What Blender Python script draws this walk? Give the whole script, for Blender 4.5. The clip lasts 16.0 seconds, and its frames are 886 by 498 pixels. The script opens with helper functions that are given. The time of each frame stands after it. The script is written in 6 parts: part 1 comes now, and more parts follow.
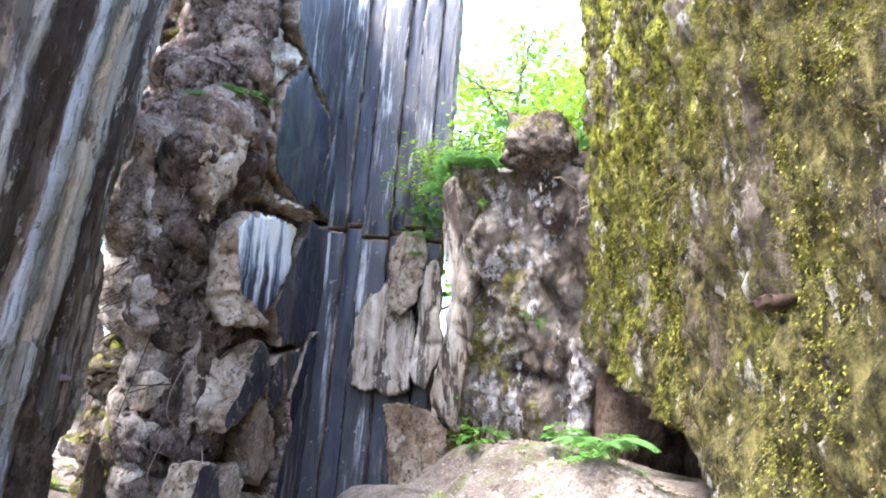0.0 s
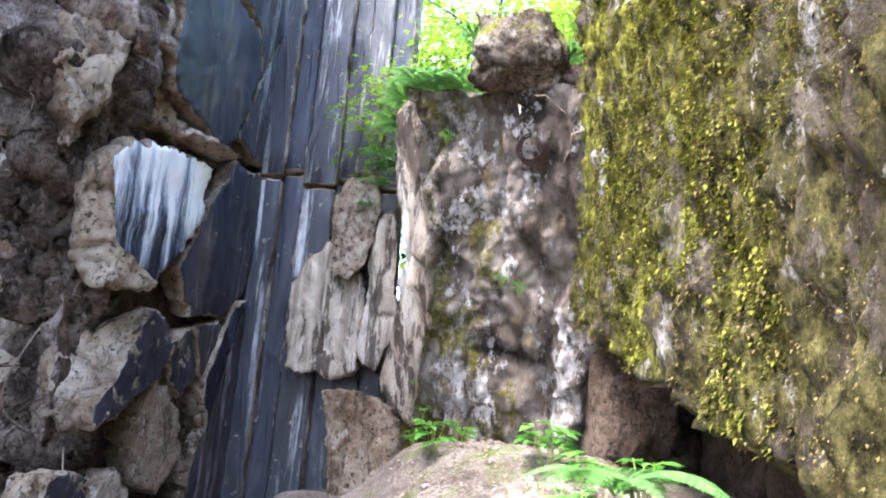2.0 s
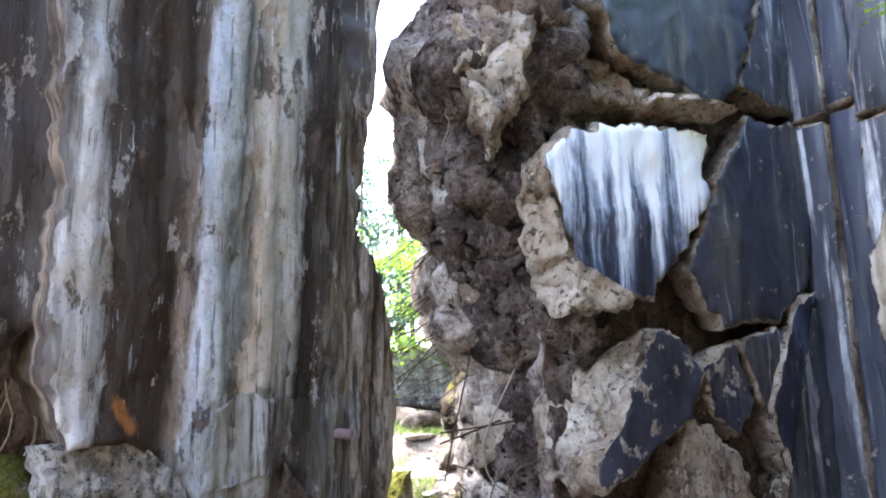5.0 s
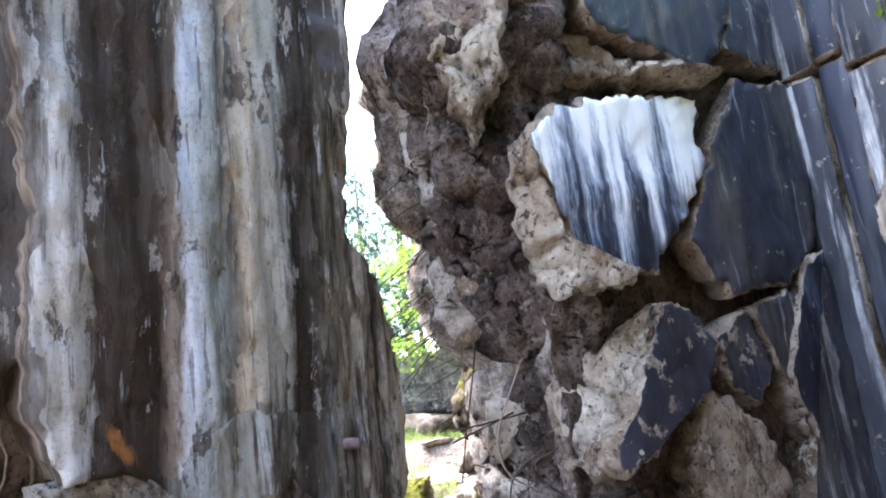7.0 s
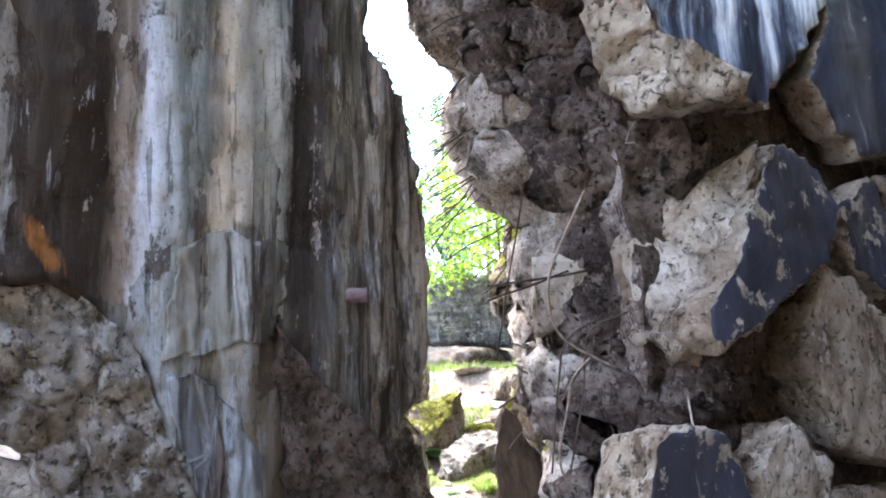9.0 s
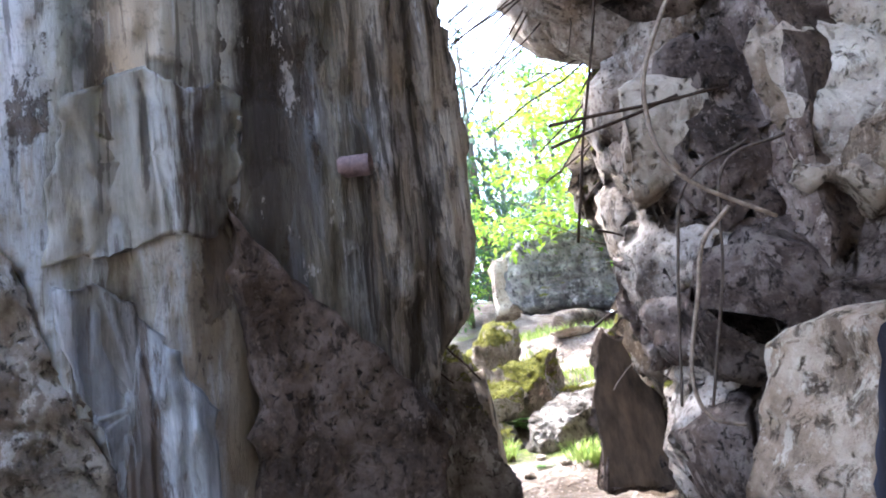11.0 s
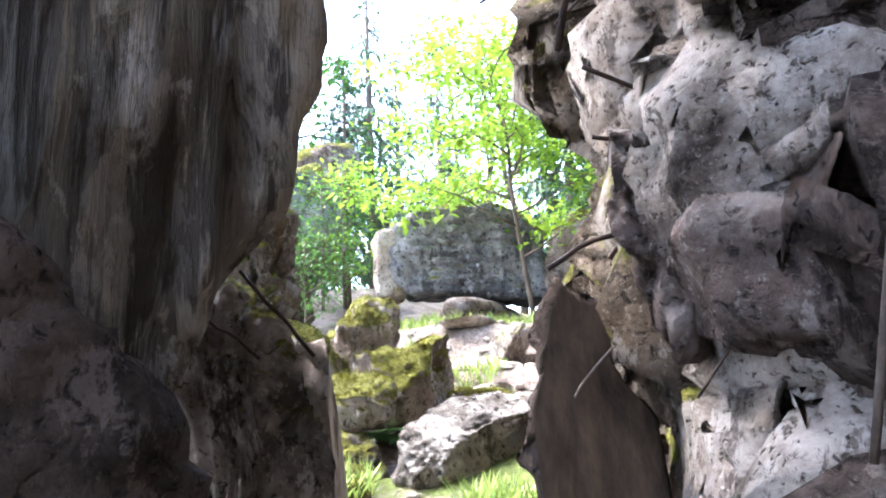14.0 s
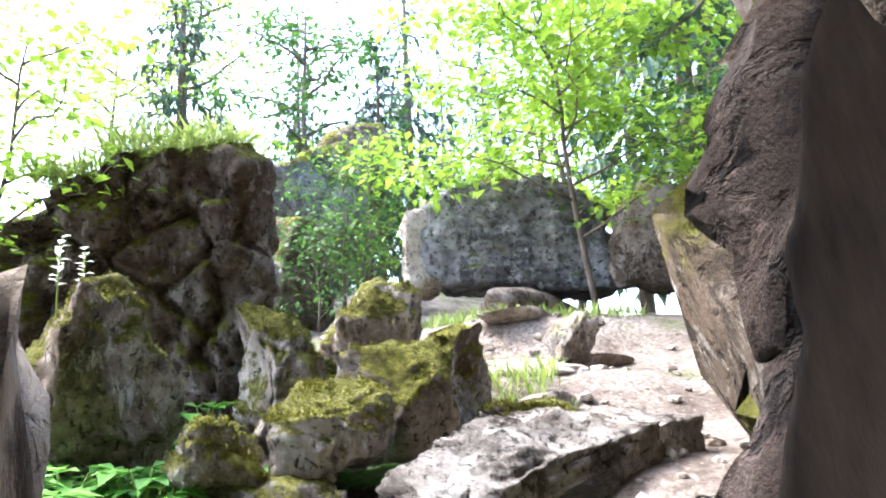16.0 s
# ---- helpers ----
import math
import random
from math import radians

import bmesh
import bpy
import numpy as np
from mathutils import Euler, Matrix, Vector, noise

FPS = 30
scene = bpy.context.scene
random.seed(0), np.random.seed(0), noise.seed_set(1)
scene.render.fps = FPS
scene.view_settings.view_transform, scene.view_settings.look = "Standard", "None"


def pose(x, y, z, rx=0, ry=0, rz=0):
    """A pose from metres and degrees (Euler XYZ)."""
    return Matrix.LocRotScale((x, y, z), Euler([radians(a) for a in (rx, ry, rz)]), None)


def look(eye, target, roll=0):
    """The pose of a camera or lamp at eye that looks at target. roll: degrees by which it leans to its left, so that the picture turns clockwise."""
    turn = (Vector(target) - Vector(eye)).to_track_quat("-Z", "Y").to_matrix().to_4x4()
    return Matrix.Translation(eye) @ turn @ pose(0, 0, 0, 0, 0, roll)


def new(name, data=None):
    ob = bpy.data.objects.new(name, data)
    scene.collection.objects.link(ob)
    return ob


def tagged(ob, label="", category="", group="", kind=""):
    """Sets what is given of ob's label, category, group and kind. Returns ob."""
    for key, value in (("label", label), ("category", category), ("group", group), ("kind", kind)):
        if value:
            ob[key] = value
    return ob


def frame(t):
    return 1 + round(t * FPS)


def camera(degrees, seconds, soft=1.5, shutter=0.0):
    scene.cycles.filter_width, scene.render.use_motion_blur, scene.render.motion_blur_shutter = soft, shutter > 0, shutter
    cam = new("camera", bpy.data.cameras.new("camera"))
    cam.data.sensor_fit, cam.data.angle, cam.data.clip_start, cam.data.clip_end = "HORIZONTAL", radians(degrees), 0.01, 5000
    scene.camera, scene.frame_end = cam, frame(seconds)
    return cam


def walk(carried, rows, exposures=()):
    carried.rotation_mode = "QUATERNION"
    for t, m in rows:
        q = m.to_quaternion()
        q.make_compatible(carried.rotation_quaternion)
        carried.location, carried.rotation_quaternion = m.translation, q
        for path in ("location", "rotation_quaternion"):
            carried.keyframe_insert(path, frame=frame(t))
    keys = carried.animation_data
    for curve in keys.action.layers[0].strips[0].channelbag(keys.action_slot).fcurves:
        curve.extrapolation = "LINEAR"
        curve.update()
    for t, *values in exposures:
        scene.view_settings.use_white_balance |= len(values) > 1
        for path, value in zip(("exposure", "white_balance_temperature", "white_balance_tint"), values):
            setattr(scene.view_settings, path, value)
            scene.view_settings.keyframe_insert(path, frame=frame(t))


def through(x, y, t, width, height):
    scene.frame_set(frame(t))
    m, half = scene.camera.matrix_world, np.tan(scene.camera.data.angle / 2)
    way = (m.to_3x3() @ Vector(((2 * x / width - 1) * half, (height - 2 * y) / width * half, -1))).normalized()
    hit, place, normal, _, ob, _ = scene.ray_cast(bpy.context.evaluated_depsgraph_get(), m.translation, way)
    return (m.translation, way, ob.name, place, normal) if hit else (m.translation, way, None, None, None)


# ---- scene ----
# ---- camera and walk ----
cam = camera(60.0, 16.0, soft=1.9)
PATH = [
    (0.0, 0.693, -0.282, 1.500, 103.21, -4.56, 7.67),
    (0.5, 0.584, 0.199, 1.490, 104.05, -4.31, 1.92),
    (1.0, 0.543, 0.747, 1.559, 103.08, -4.19, 0.78),
    (1.5, 0.713, 1.531, 1.699, 101.01, -3.92, 5.33),
    (2.0, 0.710, 2.143, 1.695, 101.77, -4.65, 6.38),
    (2.5, 0.844, 2.832, 1.861, 100.93, -6.65, 11.93),
    (3.0, 1.079, 3.502, 2.079, 99.66, -6.11, 20.56),
    (3.5, 1.411, 4.065, 2.189, 97.64, -5.99, 31.08),
    (4.0, 1.438, 4.491, 2.050, 100.34, -5.27, 39.86),
    (4.5, 0.805, 4.603, 1.964, 101.12, -1.86, 50.59),
    (7.0, 0.594, 4.798, 1.869, 101.79, 7.00, 55.13),
    (7.5, 0.244, 4.932, 1.732, 101.86, 4.54, 55.04),
    (8.0, -0.021, 5.093, 1.604, 101.09, 1.58, 57.63),
    (8.5, -0.078, 5.513, 1.444, 96.95, 0.82, 63.87),
    (9.0, -0.623, 5.630, 1.107, 100.92, 3.42, 58.14),
    (9.5, -1.005, 6.124, 0.869, 101.36, 6.85, 63.80),
    (10.0, -1.451, 6.495, 0.732, 102.25, 9.17, 65.39),
    (12.5, -2.382, 6.802, 0.789, 101.42, 3.57, 70.03),
    (13.0, -2.794, 7.011, 0.762, 101.88, 3.42, 63.19),
    (13.5, -3.134, 7.241, 0.751, 101.74, 2.51, 59.56),
    (14.0, -3.430, 7.505, 0.761, 101.30, 2.66, 57.81),
    (14.5, -3.770, 7.737, 0.752, 103.77, -0.30, 56.02),
    (15.0, -4.059, 7.979, 0.745, 103.15, -1.24, 56.71),
    (15.5, -4.303, 8.190, 0.765, 102.02, -0.70, 59.72),
    (16.0, -4.536, 8.313, 0.795, 102.15, 2.94, 61.85),
]
walk(cam, [(t, pose(*p)) for t, *p in PATH], exposures=[(0.0, 3.55, 5900, 10), (3.0, 3.72, 5900, 10), (4.5, 4.0, 5950, 8), (8.5, 4.05, 5950, 8), (10.0, 4.1, 5900, 9), (12.5, 3.85, 5750, 10), (14.5, 3.9, 5800, 10), (16.0, 3.6, 5850, 8)])

# ---- sky, sun ----
SUN_EL, SUN_AZ = 56.0, 232.0
world = bpy.data.worlds.new("sky")
world.use_nodes = True
scene.world = world
_bg = world.node_tree.nodes["Background"]
_sky = world.node_tree.nodes.new("ShaderNodeTexSky")
_sky.sky_type, _sky.sun_disc = "NISHITA", False
_sky.sun_elevation, _sky.sun_rotation = radians(SUN_EL), radians(SUN_AZ)
_sky.dust_density, _sky.air_density, _sky.ozone_density = 4.0, 1.0, 1.0
world.node_tree.links.new(_sky.outputs[0], _bg.inputs[0])
_bg.inputs[1].default_value = 0.15
_lamp = bpy.data.lights.new("sun", "SUN")
_lamp.energy, _lamp.angle, _lamp.color = 0.8, radians(20), (1.0, 0.96, 0.88)
sun = new("sun", _lamp)
_d = Vector((math.sin(radians(SUN_AZ)) * math.cos(radians(SUN_EL)), math.cos(radians(SUN_AZ)) * math.cos(radians(SUN_EL)), math.sin(radians(SUN_EL))))
sun.matrix_world = look(_d * 50, (0, 0, 0))


# ---- materials ----
class Tree:
    """A small wrapper to write node materials in few lines."""

    def __init__(self, name, rough=0.9, spec=0.25):
        self.m = bpy.data.materials.new(name)
        self.m.use_nodes = True
        self.t = self.m.node_tree
        self.b = self.t.nodes["Principled BSDF"]
        self.b.inputs["Roughness"].default_value = rough
        self.b.inputs["Specular IOR Level"].default_value = spec
        self.p = self.t.nodes.new("ShaderNodeNewGeometry").outputs["Position"]

    def put(self, sock, v):
        if isinstance(v, bpy.types.NodeSocket):
            self.t.links.new(v, sock)
        elif isinstance(v, tuple) and len(v) == 3 and sock.type == "RGBA":
            sock.default_value = (*v, 1)
        else:
            sock.default_value = v

    def map(self, scale, shift=(0, 0, 0)):
        n = self.t.nodes.new("ShaderNodeMapping")
        n.inputs["Scale"].default_value, n.inputs["Location"].default_value = scale, shift
        self.t.links.new(self.p, n.inputs["Vector"])
        return n.outputs[0]

    def noise(self, scale, detail=6, rough=0.6, stretch=(1, 1, 1), shift=(0, 0, 0), warp=0.0):
        n = self.t.nodes.new("ShaderNodeTexNoise")
        n.inputs["Scale"].default_value, n.inputs["Detail"].default_value = scale, detail
        n.inputs["Roughness"].default_value, n.inputs["Distortion"].default_value = rough, warp
        self.t.links.new(self.map(stretch, shift), n.inputs["Vector"])
        return n.outputs["Fac"]

    def cells(self, scale, feature="F1", stretch=(1, 1, 1)):
        n = self.t.nodes.new("ShaderNodeTexVoronoi")
        n.feature = feature
        n.inputs["Scale"].default_value = scale
        self.t.links.new(self.map(stretch), n.inputs["Vector"])
        return n.outputs["Distance"]

    def ramp(self, fac, *stops):
        n = self.t.nodes.new("ShaderNodeValToRGB")
        e = n.color_ramp.elements
        while len(e) < len(stops):
            e.new(0.5)
        for el, (at, c) in zip(e, stops):
            el.position, el.color = at, (*(c if isinstance(c, tuple) else (c, c, c)), 1)
        self.put(n.inputs[0], fac)
        return n.outputs[0]

    def mix(self, fac, a, b, how="MIX"):
        n = self.t.nodes.new("ShaderNodeMix")
        n.data_type, n.blend_type = "RGBA", how
        self.put(n.inputs["Factor"], fac), self.put(n.inputs["A"], a), self.put(n.inputs["B"], b)
        return n.outputs["Result"]

    def math(self, how, a, b):
        n = self.t.nodes.new("ShaderNodeMath")
        n.operation = how
        self.put(n.inputs[0], a), self.put(n.inputs[1], b)
        return n.outputs[0]

    def up(self):
        """How far a face looks upwards, 0 to 1."""
        g = self.t.nodes.new("ShaderNodeNewGeometry")
        s = self.t.nodes.new("ShaderNodeSeparateXYZ")
        self.t.links.new(g.outputs["Normal"], s.inputs[0])
        return s.outputs["Z"]

    def island(self):
        return self.t.nodes.new("ShaderNodeNewGeometry").outputs["Random Per Island"]

    def each(self):
        return self.t.nodes.new("ShaderNodeObjectInfo").outputs["Random"]

    def done(self, colour, height=None, strength=0.5, dist=0.02, rough=None):
        self.put(self.b.inputs["Base Color"], colour)
        if rough is not None:
            self.put(self.b.inputs["Roughness"], rough)
        if height is not None:
            n = self.t.nodes.new("ShaderNodeBump")
            n.inputs["Strength"].default_value, n.inputs["Distance"].default_value = strength, dist
            self.put(n.inputs["Height"], height)
            self.t.links.new(n.outputs[0], self.b.inputs["Normal"])
        return self.m


def broken_concrete(name, dark, mid, pale, moss=0.0, fine=1.5):
    """Fractured concrete: broad dirty and pale patches, pits and aggregate, moss on what looks up."""
    t = Tree(name, 0.95, 0.12)
    big = t.math("ADD", t.math("MULTIPLY", t.noise(0.8 * fine, 7, 0.62, warp=0.4), 0.65), t.math("MULTIPLY", t.noise(5 * fine, 8, 0.7, shift=(1, 5, 3)), 0.35))
    c = t.ramp(big, (0.38, dark), (0.485, mid), (0.60, pale))
    c = t.mix(t.ramp(t.noise(0.55 * fine, 5, 0.6, shift=(9, 1, 6)), (0.42, 0.0), (0.66, 0.45)), c, tuple(v * k for v, k in zip(mid, (0.95, 0.78, 0.60))))
    c = t.mix(t.ramp(t.noise(3.2 * fine, 9, 0.72, (1, 1, 0.6), (7, 3, 1)), (0.565, 0.0), (0.60, 0.7)), c, pale)
    c = t.mix(t.ramp(t.noise(2.2 * fine, 9, 0.75, (1, 1, 0.45), (1, 8, 4)), (0.555, 0.0), (0.60, 0.75)), c, dark)
    pits = t.noise(13 * fine, 5, 0.6, shift=(4, 2, 8), warp=0.6)
    c = t.mix(t.ramp(pits, (0.35, 0.85), (0.43, 0.0)), c, tuple(v * 0.6 for v in dark))
    c = t.mix(t.ramp(t.noise(17 * fine, 6, 0.72, shift=(2, 2, 6)), (0.57, 0.0), (0.66, 0.5)), c, pale)
    if moss > 0:
        g = t.ramp(t.noise(40, 5, 0.75), (0.3, (0.028, 0.03, 0.005)), (0.5, (0.11, 0.108, 0.016)), (0.72, (0.24, 0.23, 0.035)))
        m = t.math("ADD", t.math("MULTIPLY", t.up(), 0.32), t.math("ADD", t.math("MULTIPLY", t.noise(1.6 * fine, 9, 0.72, shift=(3, 9, 2)), 0.75), t.math("MULTIPLY", t.noise(24, 6, 0.8), 0.25)))
        c = t.mix(t.ramp(m, (0.76 - 0.3 * moss, 0.0), (0.84 - 0.3 * moss, 0.95)), c, g)
    h = t.math("ADD", t.math("MULTIPLY", t.noise(5 * fine, 9, 0.68), 1.3), t.math("ADD", t.math("MULTIPLY", t.noise(30 * fine, 6, 0.75), 0.35), t.math("MULTIPLY", t.ramp(pits, (0.34, 0.0), (0.46, 1.0)), 0.5)))
    return t.done(c, h, 1.0, 0.085 / fine)


def streaked(name, stops, drip, rust=True):
    """Shuttered concrete down which water has run: long upright bands of dark algae and pale lime."""
    t = Tree(name, 0.62, 0.35)
    c = t.ramp(t.noise(7, 7, 0.62, (1, 1, 0.07), warp=0.2), *stops)
    brown = t.noise(2.1, 10, 0.72, (1, 1, 0.16), (3, 7, 2), 0.15)
    c = t.mix(t.ramp(brown, (0.50, 0.0), (0.535, 0.92)), c, t.ramp(t.noise(9, 6), (0.3, (0.022, 0.016, 0.013)), (0.7, (0.075, 0.052, 0.04))))
    lime = t.noise(3.6, 8, 0.62, (1, 1, 0.06), (11, 2, 0), 0.15)
    c = t.mix(t.ramp(lime, (0.565, 0.0), (0.60, 0.85)), c, drip)
    line = t.noise(17, 5, 0.6, (1, 1, 0.03), (1, 9, 0))
    c = t.mix(t.ramp(line, (0.60, 0.0), (0.64, 0.7)), c, (0.05, 0.04, 0.034))
    if rust:
        c = t.mix(t.ramp(t.noise(2.0, 7, 0.7, (1, 1, 0.35), (5, 1, 8)), (0.66, 0.0), (0.74, 0.6)), c, (0.26, 0.13, 0.05))
    c = t.mix(t.ramp(t.noise(26, 6, 0.7), (0.38, 0.2), (0.5, 0.0)), c, (0.06, 0.05, 0.045))
    h = t.math("ADD", t.math("MULTIPLY", t.noise(14, 8, 0.65, (1, 1, 0.25)), 1.0), t.math("MULTIPLY", t.ramp(brown, (0.50, 0.0), (0.53, 1.0)), 0.5))
    return t.done(c, h, 0.5, 0.025)


def dark_face(name, base, drip, lo=0.62, hi=0.72, chip=0.64):
    """Smooth tarred shutter face, near black and bluish, with white runs, grey haze and chipped patches."""
    t = Tree(name, 0.45, 0.45)
    c = t.mix(t.ramp(t.noise(2.2, 6, 0.6, (1, 1, 0.35)), (0.38, 0.0), (0.68, 1.0)), base, tuple(v * 2.4 for v in base))
    haze = t.noise(1.7, 8, 0.68, (1, 1, 0.22), (6, 2, 1), 0.3)
    c = t.mix(t.ramp(haze, (0.52, 0.0), (0.66, 0.55)), c, (0.16, 0.145, 0.125))
    runs = t.noise(6.5, 8, 0.66, (1, 1, 0.06), (3, 1, 0), 0.25)
    c = t.mix(t.math("MULTIPLY", t.ramp(runs, (lo, 0.0), (hi, 0.9)), t.ramp(t.noise(1.3, 6, 0.7, (1, 1, 0.5), (2, 9, 4)), (0.42, 0.1), (0.60, 1.0))), c, drip)
    chips = t.noise(5.5, 9, 0.72, shift=(4, 4, 9))
    c = t.mix(t.ramp(chips, (chip, 0.0), (chip + 0.02, 0.9)), c, t.ramp(t.noise(14, 6, 0.7), (0.35, (0.16, 0.13, 0.10)), (0.65, (0.42, 0.37, 0.31))))
    return t.done(c, t.math("ADD", t.noise(10, 7, 0.65, (1, 1, 0.35)), t.math("MULTIPLY", t.ramp(chips, (chip, 1.0), (chip + 0.02, 0.0)), 0.8)), 0.5, 0.02)


def lime_face():
    """A dark face whitened by lime water: soft bluish white runs, denser above, worn grain below."""
    t = Tree("lime washed face", 0.6, 0.3)
    s = t.t.nodes.new("ShaderNodeSeparateXYZ")
    t.t.links.new(t.p, s.inputs[0])
    high = t.math("MULTIPLY", t.math("SUBTRACT", s.outputs["Z"], 3.42), 0.16)
    runs = t.math("ADD", t.math("MULTIPLY", t.noise(5.5, 7, 0.62, (1, 1, 0.07), (3, 1, 0), 0.2), 0.8), t.math("MULTIPLY", t.noise(15, 9, 0.8, (1, 1, 0.3)), 0.2))
    k = t.math("ADD", runs, high)
    c = t.ramp(k, (0.36, (0.014, 0.016, 0.028)), (0.44, (0.06, 0.075, 0.12)), (0.51, (0.32, 0.36, 0.45)), (0.58, (0.80, 0.83, 0.88)), (0.72, (0.92, 0.92, 0.92)))
    c = t.mix(t.ramp(t.noise(8, 8, 0.75, (1, 1, 0.4), (5, 5, 5)), (0.60, 0.0), (0.66, 0.5)), c, (0.50, 0.44, 0.36))
    return t.done(c, t.noise(20, 9, 0.75), 0.5, 0.02)


def leafy(name, a, b, through=0.35, rough=0.55):
    """Leaves, that let some light through; each leaf its own shade."""
    t = Tree(name, rough, 0.3)
    c = t.mix(t.island(), a, b)
    t.put(t.b.inputs["Base Color"], c)
    tr = t.t.nodes.new("ShaderNodeBsdfTranslucent")
    t.put(tr.inputs["Color"], t.mix(0.5, c, b))
    mx = t.t.nodes.new("ShaderNodeMixShader")
    mx.inputs[0].default_value = through
    t.t.links.new(t.b.outputs[0], mx.inputs[1])
    t.t.links.new(tr.outputs[0], mx.inputs[2])
    t.t.links.new(mx.outputs[0], t.t.nodes["Material Output"].inputs["Surface"])
    return t.m


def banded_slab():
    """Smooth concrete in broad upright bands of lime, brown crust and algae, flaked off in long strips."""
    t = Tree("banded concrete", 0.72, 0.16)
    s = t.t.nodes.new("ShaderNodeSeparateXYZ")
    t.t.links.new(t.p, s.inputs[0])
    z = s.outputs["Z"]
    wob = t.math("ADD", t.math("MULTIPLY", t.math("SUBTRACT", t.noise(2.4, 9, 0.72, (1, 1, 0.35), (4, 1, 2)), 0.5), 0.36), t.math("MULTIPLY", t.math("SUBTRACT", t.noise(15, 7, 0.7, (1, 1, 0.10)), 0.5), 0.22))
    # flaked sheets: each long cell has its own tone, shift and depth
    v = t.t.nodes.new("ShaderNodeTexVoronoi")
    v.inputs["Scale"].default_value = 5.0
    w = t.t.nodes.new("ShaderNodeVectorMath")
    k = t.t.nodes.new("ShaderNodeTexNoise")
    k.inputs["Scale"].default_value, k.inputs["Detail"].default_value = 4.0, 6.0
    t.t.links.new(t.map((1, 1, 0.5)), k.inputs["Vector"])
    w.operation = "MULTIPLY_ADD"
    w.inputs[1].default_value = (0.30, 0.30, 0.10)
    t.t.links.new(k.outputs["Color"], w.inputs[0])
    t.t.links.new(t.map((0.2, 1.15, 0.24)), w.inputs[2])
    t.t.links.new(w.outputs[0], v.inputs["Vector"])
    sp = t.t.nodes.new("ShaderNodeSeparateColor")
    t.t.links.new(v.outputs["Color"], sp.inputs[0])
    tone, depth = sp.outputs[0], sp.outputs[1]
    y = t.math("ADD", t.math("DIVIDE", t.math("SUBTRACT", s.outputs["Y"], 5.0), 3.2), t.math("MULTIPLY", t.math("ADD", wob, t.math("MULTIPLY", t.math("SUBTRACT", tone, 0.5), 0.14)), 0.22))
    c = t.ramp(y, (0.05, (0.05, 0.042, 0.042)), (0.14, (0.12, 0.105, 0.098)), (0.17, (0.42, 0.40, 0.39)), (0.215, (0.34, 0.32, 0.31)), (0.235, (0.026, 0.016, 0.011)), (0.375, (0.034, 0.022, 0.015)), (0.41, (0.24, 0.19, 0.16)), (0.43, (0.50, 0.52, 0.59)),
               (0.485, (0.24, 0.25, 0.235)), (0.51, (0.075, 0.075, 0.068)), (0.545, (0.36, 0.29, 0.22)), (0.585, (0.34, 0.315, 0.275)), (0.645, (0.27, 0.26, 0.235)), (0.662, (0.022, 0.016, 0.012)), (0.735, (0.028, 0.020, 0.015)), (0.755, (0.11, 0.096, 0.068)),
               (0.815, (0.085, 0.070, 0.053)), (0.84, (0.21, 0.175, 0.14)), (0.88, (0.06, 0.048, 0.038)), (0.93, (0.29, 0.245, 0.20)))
    # below the long lip the face is paler, grey-green and bluish
    lip = t.math("ADD", z, t.math("ADD", t.math("MULTIPLY", t.math("SUBTRACT", tone, 0.5), 0.9), t.math("MULTIPLY", wob, 0.5)))
    low = t.ramp(t.math("ADD", t.noise(6.0, 8, 0.66, (1, 1, 0.09), (7, 4, 1), 0.2), t.math("MULTIPLY", t.math("SUBTRACT", depth, 0.5), 0.22)), (0.36, (0.045, 0.040, 0.036)), (0.44, (0.10, 0.092, 0.078)), (0.52, (0.20, 0.195, 0.175)), (0.60, (0.30, 0.32, 0.35)), (0.70, (0.17, 0.14, 0.105)))
    lipn = t.math("MULTIPLY", lip, 0.25)
    under = t.ramp(lipn, (0.470, 0.85), (0.476, 0.0))
    c = t.mix(t.math("MULTIPLY", under, t.ramp(y, (0.34, 0.0), (0.40, 1.0), (0.66, 1.0), (0.70, 0.25))), c, low)
    # a warm brown stretch beside the broken hollow
    c = t.mix(t.math("MULTIPLY", t.ramp(lipn, (0.33, 0.8), (0.40, 0.0)), t.ramp(y, (0.595, 0.0), (0.615, 1.0), (0.67, 1.0), (0.69, 0.0))), c, (0.125, 0.098, 0.066))
    c = t.mix(t.math("MULTIPLY", t.math("ABSOLUTE", t.math("SUBTRACT", tone, 0.5), 0.0), 0.20), c, t.mix(t.ramp(tone, (0.49, 0.0), (0.51, 1.0)), (0.04, 0.032, 0.028), (0.30, 0.28, 0.25)))
    crust = t.noise(2.6, 10, 0.78, (1, 1, 0.5), (3, 7, 2))
    c = t.mix(t.ramp(crust, (0.57, 0.0), (0.585, 0.8)), c, t.ramp(t.noise(9, 6), (0.3, (0.030, 0.022, 0.018)), (0.7, (0.09, 0.066, 0.05))))
    pale = t.noise(2.9, 10, 0.75, (1, 1, 0.42), (9, 1, 5))
    c = t.mix(t.ramp(pale, (0.58, 0.0), (0.592, 0.75)), c, (0.30, 0.27, 0.25))
    runs = t.noise(13, 6, 0.62, (1, 1, 0.05), (11, 2, 0), 0.2)
    c = t.mix(t.math("MULTIPLY", t.ramp(runs, (0.60, 0.0), (0.64, 0.8)), t.ramp(t.noise(1.5, 5, 0.6, shift=(5, 5, 1)), (0.50, 0.0), (0.60, 0.8))), c, (0.50, 0.51, 0.54))
    line = t.noise(22, 5, 0.6, (1, 1, 0.035), (1, 9, 0))
